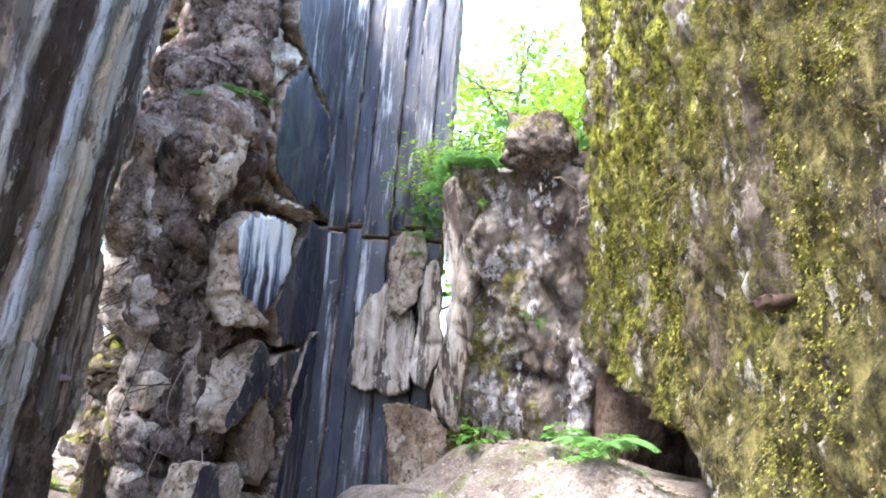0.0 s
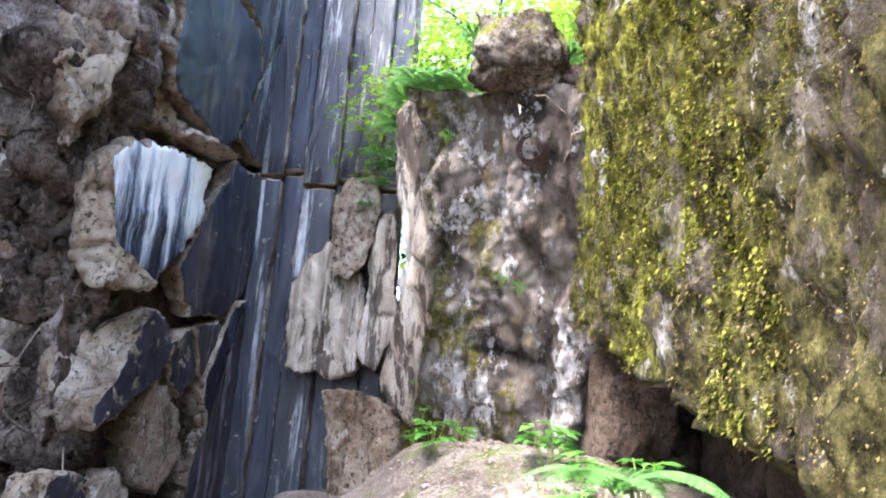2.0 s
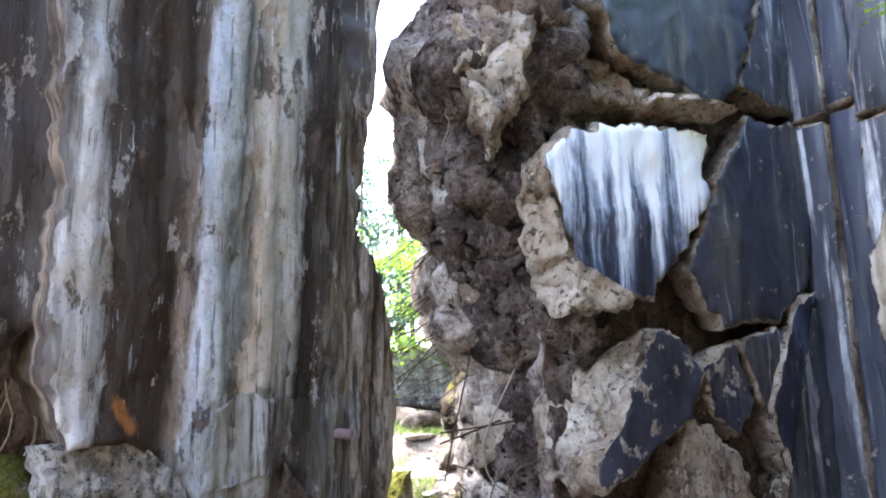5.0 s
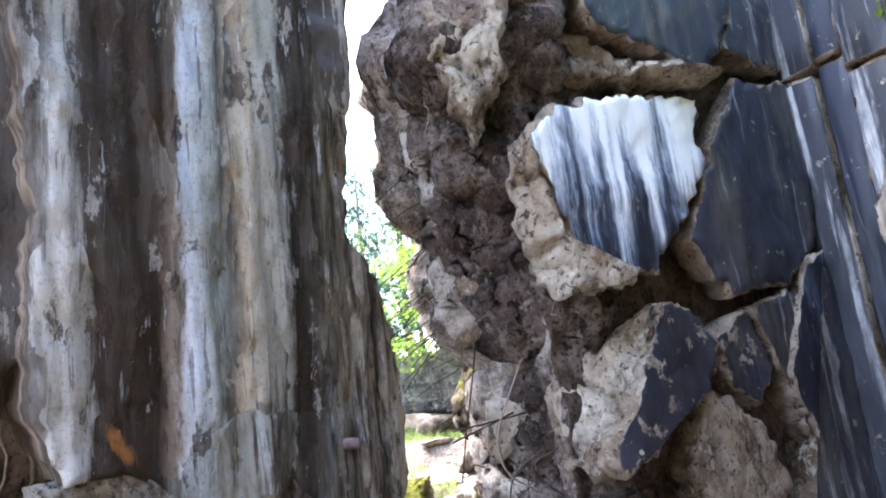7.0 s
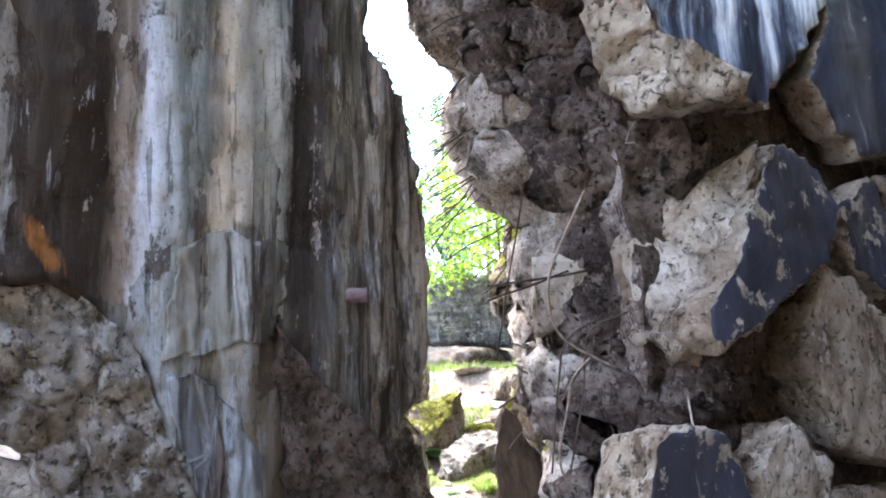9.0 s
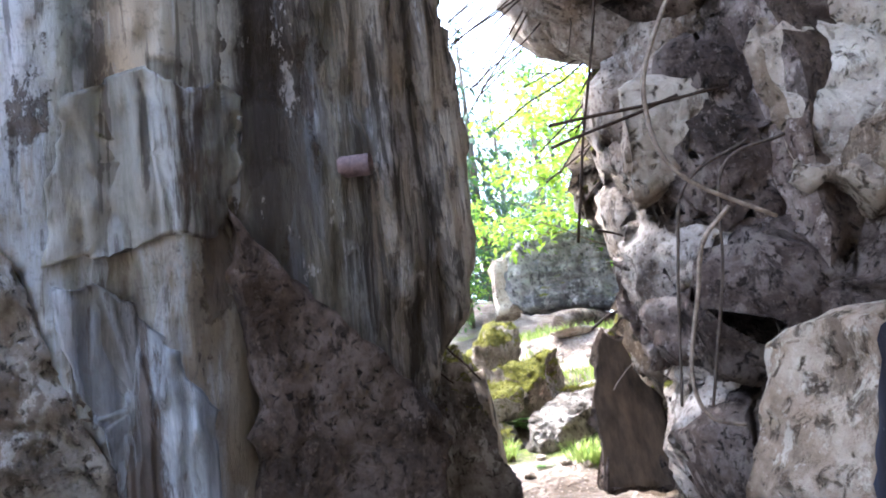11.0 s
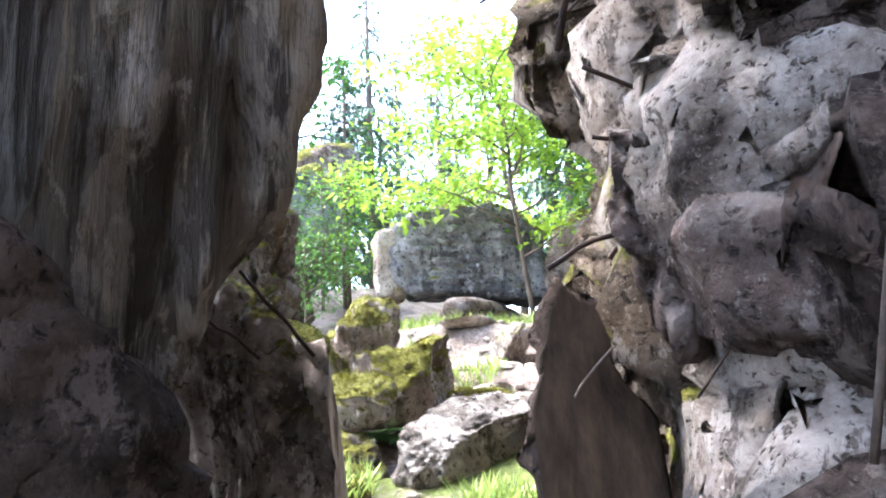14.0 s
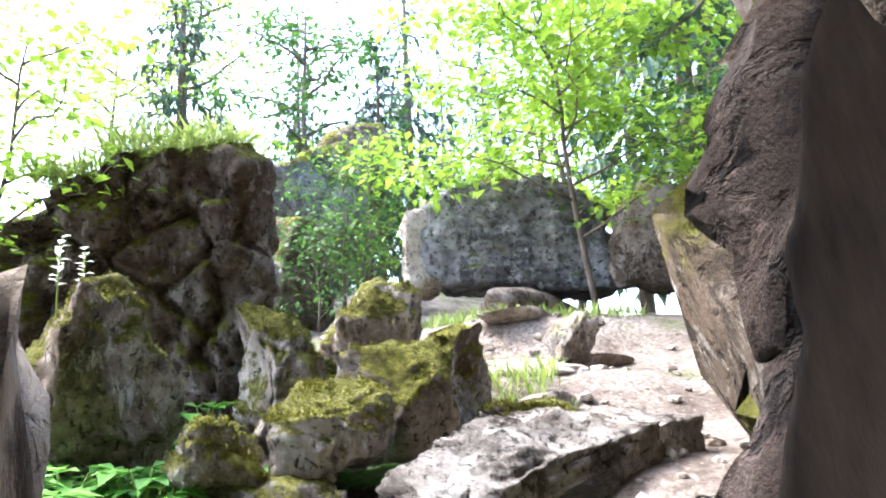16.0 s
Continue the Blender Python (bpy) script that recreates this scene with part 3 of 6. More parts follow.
def rock_shape(size, rot=(0, 0, 0), seed=1, level=4, rough=0.10, cuts=9, square=0.6):
    """Points and faces of an angular stone round the origin."""
    d, faces = ico(level)
    rng = random.Random(seed)
    v = np.sign(d) * np.abs(d) ** square
    for _ in range(cuts):
        n = unit([rng.gauss(0, 1) for _ in range(3)])
        lim = rng.uniform(0.5, 0.9)
        over = np.maximum(v @ n - lim, 0)
        v = v - np.outer(over, n)
    s = np.array(size) / 2
    v = v * s
    small = float(min(s))
    f = 1.1 / max(small, 0.05)
    out = []
    for p in v:
        k = fbm(p + seed * 3.7, f, 5, 0.8) * rough * small * 1.6 + fbm(p - seed, f * 4, 4, 0.7) * rough * small * 0.5
        k -= abs(noise.noise(Vector(p + seed) * f * 7)) * rough * small * 0.45
        if level > 4:
            k += facets(p + seed, 1.3 * f, 0.10 * small) - max(0.0, noise.noise(Vector(p - seed) * f * 13) - 0.15) * small * 0.12
        out.append(p + unit(p) * k)
    r = np.array(Euler([radians(a) for a in rot]).to_matrix())
    return np.array(out) @ r.T, faces


def rock(name, at, size, rot=(0, 0, 0), seed=1, mat=None, level=4, rough=0.10, cuts=9, square=0.6, **kw):
    v, f = rock_shape(size, rot, seed, level, rough, cuts, square)
    return mesh(name, v + np.array(at), f, mat or M_BOULDER, **kw)


def tube(pts, radii, sides=6):
    """Points and faces of a tapered tube along a line."""
    p = np.asarray(pts, float)
    r = np.broadcast_to(np.asarray(radii, float), (len(p),)) if np.ndim(radii) else np.full(len(p), radii)
    verts, faces = [], []
    for i, q in enumerate(p):
        t = unit(p[min(i + 1, len(p) - 1)] - p[max(i - 1, 0)] + 1e-9)
        a = unit(np.cross(t, (0.31, 0.17, 0.93)))
        b = np.cross(t, a)
        for k in range(sides):
            w = 2 * math.pi * k / sides
            verts.append(q + (a * math.cos(w) + b * math.sin(w)) * r[i])
    for i in range(len(p) - 1):
        for k in range(sides):
            l = (k + 1) % sides
            faces.append((i * sides + k, i * sides + l, (i + 1) * sides + l, (i + 1) * sides + k))
    faces.append(tuple(range(sides))[::-1])
    faces.append(tuple((len(p) - 1) * sides + k for k in range(sides)))
    return verts, faces


def join(parts):
    verts, faces = [], []
    for v, f in parts:
        o = len(verts)
        verts += list(v)
        faces += [tuple(i + o for i in q) for q in f]
    return verts, faces


def bend(a, b, n, sag, wob, seed):
    """A wandering line from a to b that sags."""
    a, b = np.array(a, float), np.array(b, float)
    out = []
    for i in range(n + 1):
        s = i / n
        q = a + (b - a) * s
        k = math.sin(math.pi * s)
        q = q + np.array([noise.noise(Vector((s * 2.3, seed, 0))), noise.noise(Vector((s * 2.3, seed, 5))), noise.noise(Vector((s * 2.3, seed, 9)))]) * wob * min(1, k + 0.3 * s)
        q[2] -= sag * k
        out.append(q)
    return out


def blades(points, dirs, length, width, fold=0.25, shape=0.45):
    """Folded leaves: each two wings of two triangles along a midrib, from its foot at a point along a direction."""
    verts, faces = [], []
    for p, d, l in zip(points, dirs, length):
        d = unit(d)
        s = np.cross(d, (0.02, 0.01, 1.0))
        s = s / (np.linalg.norm(s) + 1e-6)
        up = np.cross(s, d)
        w = l * width / 2
        o = len(verts)
        mid = p + d * l * shape
        verts += [p, mid + s * w + up * w * fold, p + d * l - up * l * 0.08, mid - s * w + up * w * fold, mid]
        faces += [(o, o + 1, o + 4), (o + 1, o + 2, o + 4), (o, o + 4, o + 3), (o + 4, o + 2, o + 3)]
    return verts, faces


# ---- ground ----
SPOTS = [(0.7, -0.3, 0.05), (0.6, 0.8, 0.1), (0.7, 2.1, 0.28), (1.0, 3.3, 0.6), (1.4, 4.2, 0.72), (0.8, 4.7, 0.5), (0.2, 5.0, 0.28), (-0.6, 5.6, -0.3),
         (-1.4, 6.4, -0.66), (-2.4, 6.9, -0.6), (-3.4, 7.5, -0.6), (-4.1, 8.0, -0.42), (-4.5, 8.35, -0.2), (0.0, 10.6, 1.36), (0.6, 9.0, 1.42), (0.9, 7.0, 1.30), (1.3, 5.6, 1.18), (2.5, 7.5, 1.2), (2.2, 4.5, 0.9), (1.04, 5.21, 1.43), (-0.2, 7.0, 0.90),
         (-1.0, 9.6, 0.75), (-1.0, 7.0, 0.5), (-1.8, 8.3, -0.1), (-2.8, 8.2, -0.5), (-2.6, 10.6, 0.0), (-1.9, 11.8, 0.6), (-3.0, 12.0, 0.0), (-5.1, 8.75, 0.28), (-5.6, 8.9, 0.42), (-5.6, 7.8, 0.2), (-6.4, 9.0, 0.48), (-6.4, 9.9, 0.66),
         (-7.2, 9.6, 0.66), (-8.0, 10.6, 0.98), (-9.3, 11.6, 1.45), (-10.3, 12.2, 1.6), (-8.2, 8.8, 0.85), (-6.9, 8.2, 0.55), (-12.0, 13.0, 1.9), (-12.0, 9.0, 1.8), (-18.0, 14.0, 3.0), (-18.0, 4.0, 2.5),
         (-8.0, 2.0, 0.8), (-6.0, -4.0, 0.0), (6.0, -4.0, 0.0), (0.0, 16.0, 2.6), (6.0, 14.0, 2.6), (-6.0, 16.0, 2.4), (8.0, 5.0, 1.0), (0.0, -10.0, 0.0), (-30.0, 20.0, 4.0), (0.0, 30.0, 4.0)]
_sp = np.array(SPOTS)


def height(x, y):
    d2 = (_sp[:, 0] - x) ** 2 + (_sp[:, 1] - y) ** 2 + 0.05
    w = d2 ** -1.9
    z = float((w * _sp[:, 2]).sum() / w.sum())
    near = math.exp(-((x + 3) ** 2 + (y - 6) ** 2) / 400)
    return z + noise.fractal(Vector((x, y, 0)) * 1.3, 0.9, 2.1, 5) * 0.05 * near + noise.fractal(Vector((x, y, 3)) * 0.25, 1.0, 2.0, 3) * 0.15 * (1 - near)


def spread(lo, hi, step, far):
    inner = list(np.arange(lo, hi + 1e-6, step))
    out, d = [], step
    e = hi
    while e < far:
        d *= 1.35
        e += d
        out.append(e)
    e, d, left = lo, step, []
    while e > -far:
        d *= 1.35
        e -= d
        left.append(e)
    return left[::-1] + inner + out


_gx, _gy = spread(-11.5, 3.5, 0.07, 900), spread(-1.0, 13.0, 0.07, 900)
_v = [(x, y, height(x, y)) for y in _gy for x in _gx]
_w = len(_gx)
_f = [(j * _w + i, j * _w + i + 1, (j + 1) * _w + i + 1, (j + 1) * _w + i) for j in range(len(_gy) - 1) for i in range(_w - 1)]
ground = mesh("ground", _v, _f, M_EARTH, label="bare trodden earth with leaf litter and stones", category="ground", kind="structure")


# ---- mossy slab that leans along the path ----
def on_moss(y, z, out=0.0):
    return ((-0.997 * 1.47 - 0.074 * 6.06 - 0.038 * 2.76 + 0.074 * y + 0.038 * z) / -0.997 - out, y, z)


N_MOSS = (-0.997, -0.074, -0.038)


def moss_relief(q):
    a = noise.fractal(Vector((q[0] * 3, q[1] * 3.2, q[2] * 1.3)), 0.8, 2.1, 5) * 0.15 - max(0.0, noise.noise(Vector((q[0] * 2, q[1] * 2.4, q[2] * 0.8 + 7))) - 0.25) * 0.22
    b = noise.fractal(Vector((q[0] * 9, q[1] * 11, q[2] * 5)), 0.7, 2.1, 4) * 0.065
    return a + b


MOSS_EDGE = [(-3.0, -0.4), (2.0, 0.3), (3.2, 0.75), (4.1, 1.2), (4.75, 1.3), (4.95, 1.55), (5.65, 1.66), (7.0, 1.95), (8.4, 2.26), (9.6, 2.6), (10.15, 2.65), (10.3, 4.1), (10.5, 6.6), (10.6, 9.5), (-3.0, 9.5)]
mossy_slab = holder("concrete_slab", (2.2, 4, 0.3), "huge upright concrete slab thickly covered in yellow-green moss", "concrete slab")
moss_face = grid_plate("slab_face", [on_moss(y, z) for y, z in MOSS_EDGE], N_MOSS, 1.6, M_MOSSWALL, M_MOSSY, res=0.034, rough=0.05, jag=0.12, freq=0.9, lip=0.10, relief=moss_relief, parent=mossy_slab)
# Added wall that keeps light out of the cavity; dark brown paints its shade.
chunk("cavity_shade_wall", [(2.55, 2.0, -0.6), (2.55, 11.6, -0.6), (2.5, 11.6, 3.2), (2.5, 2.0, 2.6)], (-1, 0, 0), 0.5, M_SLABBROWN, M_SLABBROWN, seg=0.2, rough=0.15, rings=10, parent=mossy_slab)
# Filler rock added in the gap; near-black brown stands for the hole's darkness.
rock("concrete_boulder", (1.95, 10.55, 1.75), (1.5, 1.3, 2.6), (0, 6, 10), 75, M_SLABBROWN, 5, 0.16, 7, label="dark brown concrete filler for the shaded hole beneath the slab", category="boulder")

# ---- middle block with pillars and the stone on top ----
def on_mid(x, z, out=0.0):
    n = np.array((0.436, 0.859, 0.268))
    y = (n @ (-0.06, 10.42, 3.58) - 0.436 * x - 0.268 * z) / 0.859
    return np.array((x, y, z)) - n * out


N_MID = (-0.436, -0.859, -0.268)


def mid_relief(q):
    return noise.fractal(Vector((q[0] * 2.4, q[1] * 2.4, q[2] * 1.6)), 0.8, 2.1, 6) * 0.12 + facets(np.asarray(q) * np.array((1, 1, 0.35)), 1.6, 0.16) + noise.fractal(Vector((q[0] * 12, q[1] * 12, q[2] * 9)), 0.7, 2.1, 4) * 0.022


mid_block = holder("concrete_block", (0.1, 10.9, 1.2), "tall weathered concrete block with pale lime patches and moss", "concrete block")
grid_plate("block_face", [on_mid(x, z) for x, z in [(-0.95, 5.3), (-0.24, 5.12), (0.5, 5.05), (1.2, 4.9), (1.5, 3.2), (1.25, 2.3), (1.1, 1.2), (0.1, 1.0), (-0.75, 0.9), (-0.85, 2.5), (-0.9, 4.0)]], N_MID, 1.6, M_MID, M_MID, res=0.028, rough=0.05, jag=0.08, lip=0.06, relief=mid_relief, parent=mid_block)
rock("concrete_boulder", (0.38, 9.85, 5.55), (1.35, 1.2, 1.05), (4, 8, 10), 5, M_MOSSYDARK, 5, 0.12, 8, 0.7, label="rounded dark mossy boulder resting on the concrete block", category="boulder")
rock("concrete_boulder", (0.95, 10.2, 5.1), (1.0, 1.0, 0.8), (10, 0, 30), 8, M_RUBBLE, 4, label="dark broken boulder resting on the concrete block", category="boulder")
pillars = [
    ('tall split concrete pillar, pale with dark pits', [(-1.023, 10.289, 4.97), (-0.831, 10.158, 5.079), (-0.72, 10.218, 4.703), (-0.68, 10.374, 4.14), (-0.563, 10.446, 3.719), (-0.541, 10.595, 3.204), (-0.512, 10.776, 2.579), (-0.615, 10.996, 2.039), (-0.683, 11.208, 1.471), (-0.919, 11.282, 1.615), (-1.13, 11.309, 1.874), (-0.895, 11.008, 2.455), (-0.87, 10.792, 3.108), (-0.812, 10.598, 3.637), (-0.947, 10.547, 4.019), (-0.998, 10.424, 4.498)], N_MID, 0.4, M_PILLAR),
    ('narrow split concrete pillar, pale beige', [(-1.416, 11.799, 4.093), (-1.233, 11.817, 4.235), (-1.147, 11.826, 3.774), (-1.122, 11.829, 3.127), (-1.039, 11.837, 2.753), (-1.263, 11.814, 2.096), (-1.458, 11.795, 2.137), (-1.553, 11.785, 2.328), (-1.474, 11.793, 2.972), (-1.497, 11.791, 3.556)], (0.1, -0.99, 0), 0.45, M_PILLAR),
    ('hanging broken pillar piece of beige concrete', [(-2.047, 11.685, 4.324), (-1.817, 11.708, 4.593), (-1.524, 11.738, 4.684), (-1.413, 11.749, 4.348), (-1.416, 11.749, 3.881), (-1.554, 11.735, 3.412), (-1.779, 11.712, 3.227), (-1.921, 11.698, 3.322), (-2.024, 11.687, 3.849)], (0.1, -0.99, 0), 0.45, M_BROKEN),
    ('broad broken pillar of smooth beige concrete', [(-2.567, 11.883, 3.047), (-2.307, 11.909, 3.545), (-2.083, 11.931, 3.73), (-1.867, 11.953, 3.64), (-1.605, 11.98, 3.386), (-1.483, 11.992, 2.605), (-1.564, 11.984, 2.083), (-1.827, 11.957, 1.946), (-2.237, 11.916, 1.999), (-2.502, 11.889, 2.036), (-2.517, 11.888, 2.511)], (0.1, -0.99, -0.05), 0.4, M_PILLAR),
    ('low broken concrete stump beneath the pillars', [(-1.832, 11.457, 1.784), (-1.467, 11.494, 1.885), (-1.148, 11.526, 1.744), (-0.778, 11.563, 1.453), (-0.704, 11.571, 1.066), (-1.15, 11.526, 0.497), (-1.622, 11.478, 0.423), (-1.751, 11.465, 1.329)], (0.1, -0.99, 0), 0.6, M_BROKEN),
]
for i, (lab, pts, n, th, m) in enumerate(pillars):
    chunk("concrete_pillar", pts, n, th, m, M_BROKEN, seg=0.035, rough=0.05, jag=0.06, rings=14, freq=2.0, lip=0.025, seed=i * 3.1, relief=lambda q: facets(np.asarray(q) * np.array((1, 1, 0.3)), 4.0, 0.05) + fbm(q, 9.0, 4) * 0.015, label=lab, category="concrete pillar", group="split pillars beside the block")

# ---- dark wall of split shutter faces ----
wall_dark = holder("wall_west", (-3.6, 10.5, 0), "broken bunker wall of split tarred concrete plates", "wall", kind="structure")


def at_x(x, *yz):
    return [(x, y, z) for y, z in yz]


# Core's dark brown puts the shade of the gaps between plates into colour.
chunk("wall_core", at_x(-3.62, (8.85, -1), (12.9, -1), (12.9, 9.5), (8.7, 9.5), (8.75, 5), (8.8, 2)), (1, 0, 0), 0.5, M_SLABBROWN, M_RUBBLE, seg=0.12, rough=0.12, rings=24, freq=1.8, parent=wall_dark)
PLATES = [
    ("lime_washed_plate", M_LIME, -3.26, 0.45, [(8.5, 3.76), (8.72, 3.9), (9.12, 4.08), (9.8, 4.23), (10.68, 4.33), (10.52, 3.89), (10.68, 3.76), (10.2, 3.19), (9.62, 2.73), (9.24, 2.73), (8.91, 2.85), (8.74, 3.14), (8.63, 3.46)]),
    ("tarred_plate", M_TAR, -3.25, 0.34, [(9.3, 5.05), (9.45, 4.78), (10.3, 4.70), (10.82, 4.56), (11.15, 4.9), (11.42, 5.3), (11.7, 6.05), (11.5, 6.5), (10.55, 6.62), (10.1, 6.75), (9.4, 6.1)]),
    ("tarred_plate", M_TARBAND, -3.28, 0.34, [(10.15, 6.95), (10.6, 6.75), (11.55, 6.62), (11.85, 6.1), (12.4, 7.0), (12.4, 9.4), (9.6, 9.4), (9.6, 7.2)]),
    ("tarred_plate", M_TARBAND, -3.30, 0.34, [(11.55, 5.3), (11.3, 4.95), (12.35, 4.85), (12.4, 6.9), (11.85, 6.0)]),
    ("tarred_plate", M_TAR, -3.29, 0.30, [(11.45, 4.66), (10.98, 4.16), (10.2, 2.98), (10.42, 2.68), (10.75, 2.52), (11.5, 2.6), (12.2, 2.99), (12.45, 3.9), (12.35, 4.72)]),
    ("tarred_plate", M_TARCHIP, -3.22, 0.45, [(9.66, 2.48), (9.97, 2.43), (10.24, 2.12), (10.01, 1.78), (9.49, 1.49), (8.93, 1.24), (8.83, 1.43), (9.12, 1.66), (9.33, 2.07)]),
    ("tarred_plate", M_TARBAND, -3.28, 0.4, [(10.9, 2.40), (11.6, 2.56), (12.2, 2.90), (12.5, 2.5), (12.5, -0.3), (11.15, -0.3), (11.2, 0.6), (11.45, 1.2), (11.15, 1.9)]),
    ("lime_washed_plate", M_LIME, -3.22, 0.12, [(12.18, 2.93), (11.85, 2.78), (11.45, 2.2), (11.2, 1.75), (11.42, 1.2), (11.6, 1.7), (11.9, 2.35)]),
    ("tarred_plate", M_TARCHIP, -3.3, 0.3, [(10.35, 2.15), (10.84, 2.4), (11.05, 1.9), (10.8, 1.55), (10.45, 1.75)]),
    ("tarred_plate", M_TARCHIP, -3.24, 0.4, [(8.42, 0.8), (8.65, 0.93), (8.95, 0.8), (9.1, 0.4), (9.0, -0.1), (8.35, -0.1), (8.27, 0.5)]),
    ("broken_plate", M_BROKEN, -3.28, 0.35, [(10.05, 1.72), (10.35, 1.68), (10.75, 1.4), (10.95, 0.9), (10.5, 0.5), (10.0, 0.7), (9.75, 1.2)]),
    ("broken_plate", M_PALE, -3.24, 0.35, [(9.2, 0.75), (9.45, 0.9), (9.75, 0.6), (9.75, 0.0), (9.2, 0.0)]),
    ("broken_plate", M_BROKEN, -3.32, 0.4, [(9.9, 0.45), (10.5, 0.4), (11.1, 0.3), (11.1, -0.4), (9.9, -0.4)]),
]
for i, (nm, m, x, th, yz) in enumerate(PLATES):
    chunk(nm, at_x(x, *yz), (1, 0, 0), th, m, M_BROKEN, seg=0.035, rough=0.03, jag=0.07, rings=10, lip=0.02, back=0.9, seed=i * 1.7, parent=wall_dark)
SIDES = [
    (M_BROKEN, (0.72, -0.69, -0.05), [(-3.29, 8.53, 3.77), (-3.39, 8.43, 3.62), (-3.44, 8.4, 3.35), (-3.4, 8.47, 2.98), (-3.42, 8.47, 2.7), (-3.31, 8.59, 2.56), (-3.15, 8.76, 2.52), (-2.99, 8.92, 2.56), (-2.87, 9.05, 2.65), (-3.0, 8.9, 2.69), (-3.14, 8.75, 2.82), (-3.21, 8.66, 3.13), (-3.25, 8.6, 3.45)]),
    (M_PALE, (0.74, -0.66, 0.10), [(-3.18, 9.46, 2.47), (-3.36, 9.24, 2.31), (-3.6, 8.94, 2.11), (-3.7, 8.8, 1.95), (-3.72, 8.74, 1.71), (-3.64, 8.78, 1.35), (-3.52, 8.9, 1.22), (-3.42, 9.01, 1.23), (-3.41, 9.06, 1.47), (-3.27, 9.26, 1.76), (-3.22, 9.36, 2.09)]),
    (M_BROKEN, (0.80, -0.55, 0.0), [(-3.46, 8.18, 3.72), (-3.55, 8.02, 4.2), (-3.6, 7.95, 4.8), (-3.5, 8.3, 5.3), (-3.3, 8.6, 5.1), (-3.36, 8.45, 4.3), (-3.4, 8.3, 3.95)]),
    (M_BROKEN, (0.9, -0.3, 0.3), [(-3.3, 9.25, 4.95), (-3.22, 9.5, 4.62), (-3.2, 10.4, 4.5), (-3.22, 10.85, 4.45), (-3.35, 10.2, 4.4), (-3.45, 9.2, 4.4), (-3.45, 8.9, 4.75)]),
    (M_PALE, (0.9, -0.35, 0.2), [(-3.3, 9.3, 5.1), (-3.35, 9.3, 6.0), (-3.3, 10.0, 6.8), (-3.5, 9.2, 7.2), (-3.6, 8.6, 6.4), (-3.6, 8.8, 5.4)]),
]
for i, (m, n, pts) in enumerate(SIDES):
    chunk("broken_plate", pts, n, 0.3, m, M_BROKEN, seg=0.035, rough=0.07, jag=0.07, rings=14, freq=3.0, lip=0.04, relief=lambda q: facets(q, 2.2, 0.10), seed=20 + i, parent=wall_dark)

wall_back = holder("wall_north", (-2.3, 12.6, 0), "dark tarred back wall of upright shuttered strips", "wall", kind="structure")
_x = -3.45
for i, wd in enumerate((0.45, 0.30, 0.48, 0.28, 0.34, 0.30)):
    dy = (0.0, 0.10, 0.03, 0.14, 0.05, 0.1)[i]
    cut = 4.75 + 0.12 * math.sin(i * 2.1)
    for z0, z1 in ((-0.3, cut - 0.03), (cut + 0.03, 9.5)):
        y = 12.35 + dy
        chunk("tarred_strip", [(_x, y, z0), (_x + wd - 0.015, y, z0), (_x + wd - 0.015, y, z1), (_x, y, z1)], (0, -1, 0), 0.45, M_TARBAND if i % 2 == 0 else M_TAR, M_BROKEN, seg=0.09, rough=0.02, jag=0.02, rings=5, lip=0.015, back=1.0, seed=i * 2.3 + z0, parent=wall_back)
    _x += wd
chunk("wall_core", [(-3.6, 12.75, -0.5), (-1.35, 12.75, -0.5), (-1.4, 12.75, 9.6), (-3.6, 12.75, 9.6)], (0, -1, 0), 1.0, M_RUBBLE, M_RUBBLE, seg=0.2, rough=0.05, rings=8, parent=wall_back)

# ---- rubble corner beside the passage ----
rubble = holder("wall_rubble", (-4.1, 8.8, -0.3), "crumbling rubble concrete corner with roots and rusty bars", "wall", kind="structure")
RUB = [(-3.42, 8.95), (-3.66, 8.80), (-3.95, 8.74), (-4.3, 8.78), (-4.55, 8.9), (-4.68, 9.15), (-4.8, 9.5), (-5.0, 10.2), (-5.2, 11.2), (-5.3, 12.6)]
_seg = np.array(RUB)
_len = np.concatenate([[0], np.cumsum(np.linalg.norm(np.diff(_seg, axis=0), axis=1))])


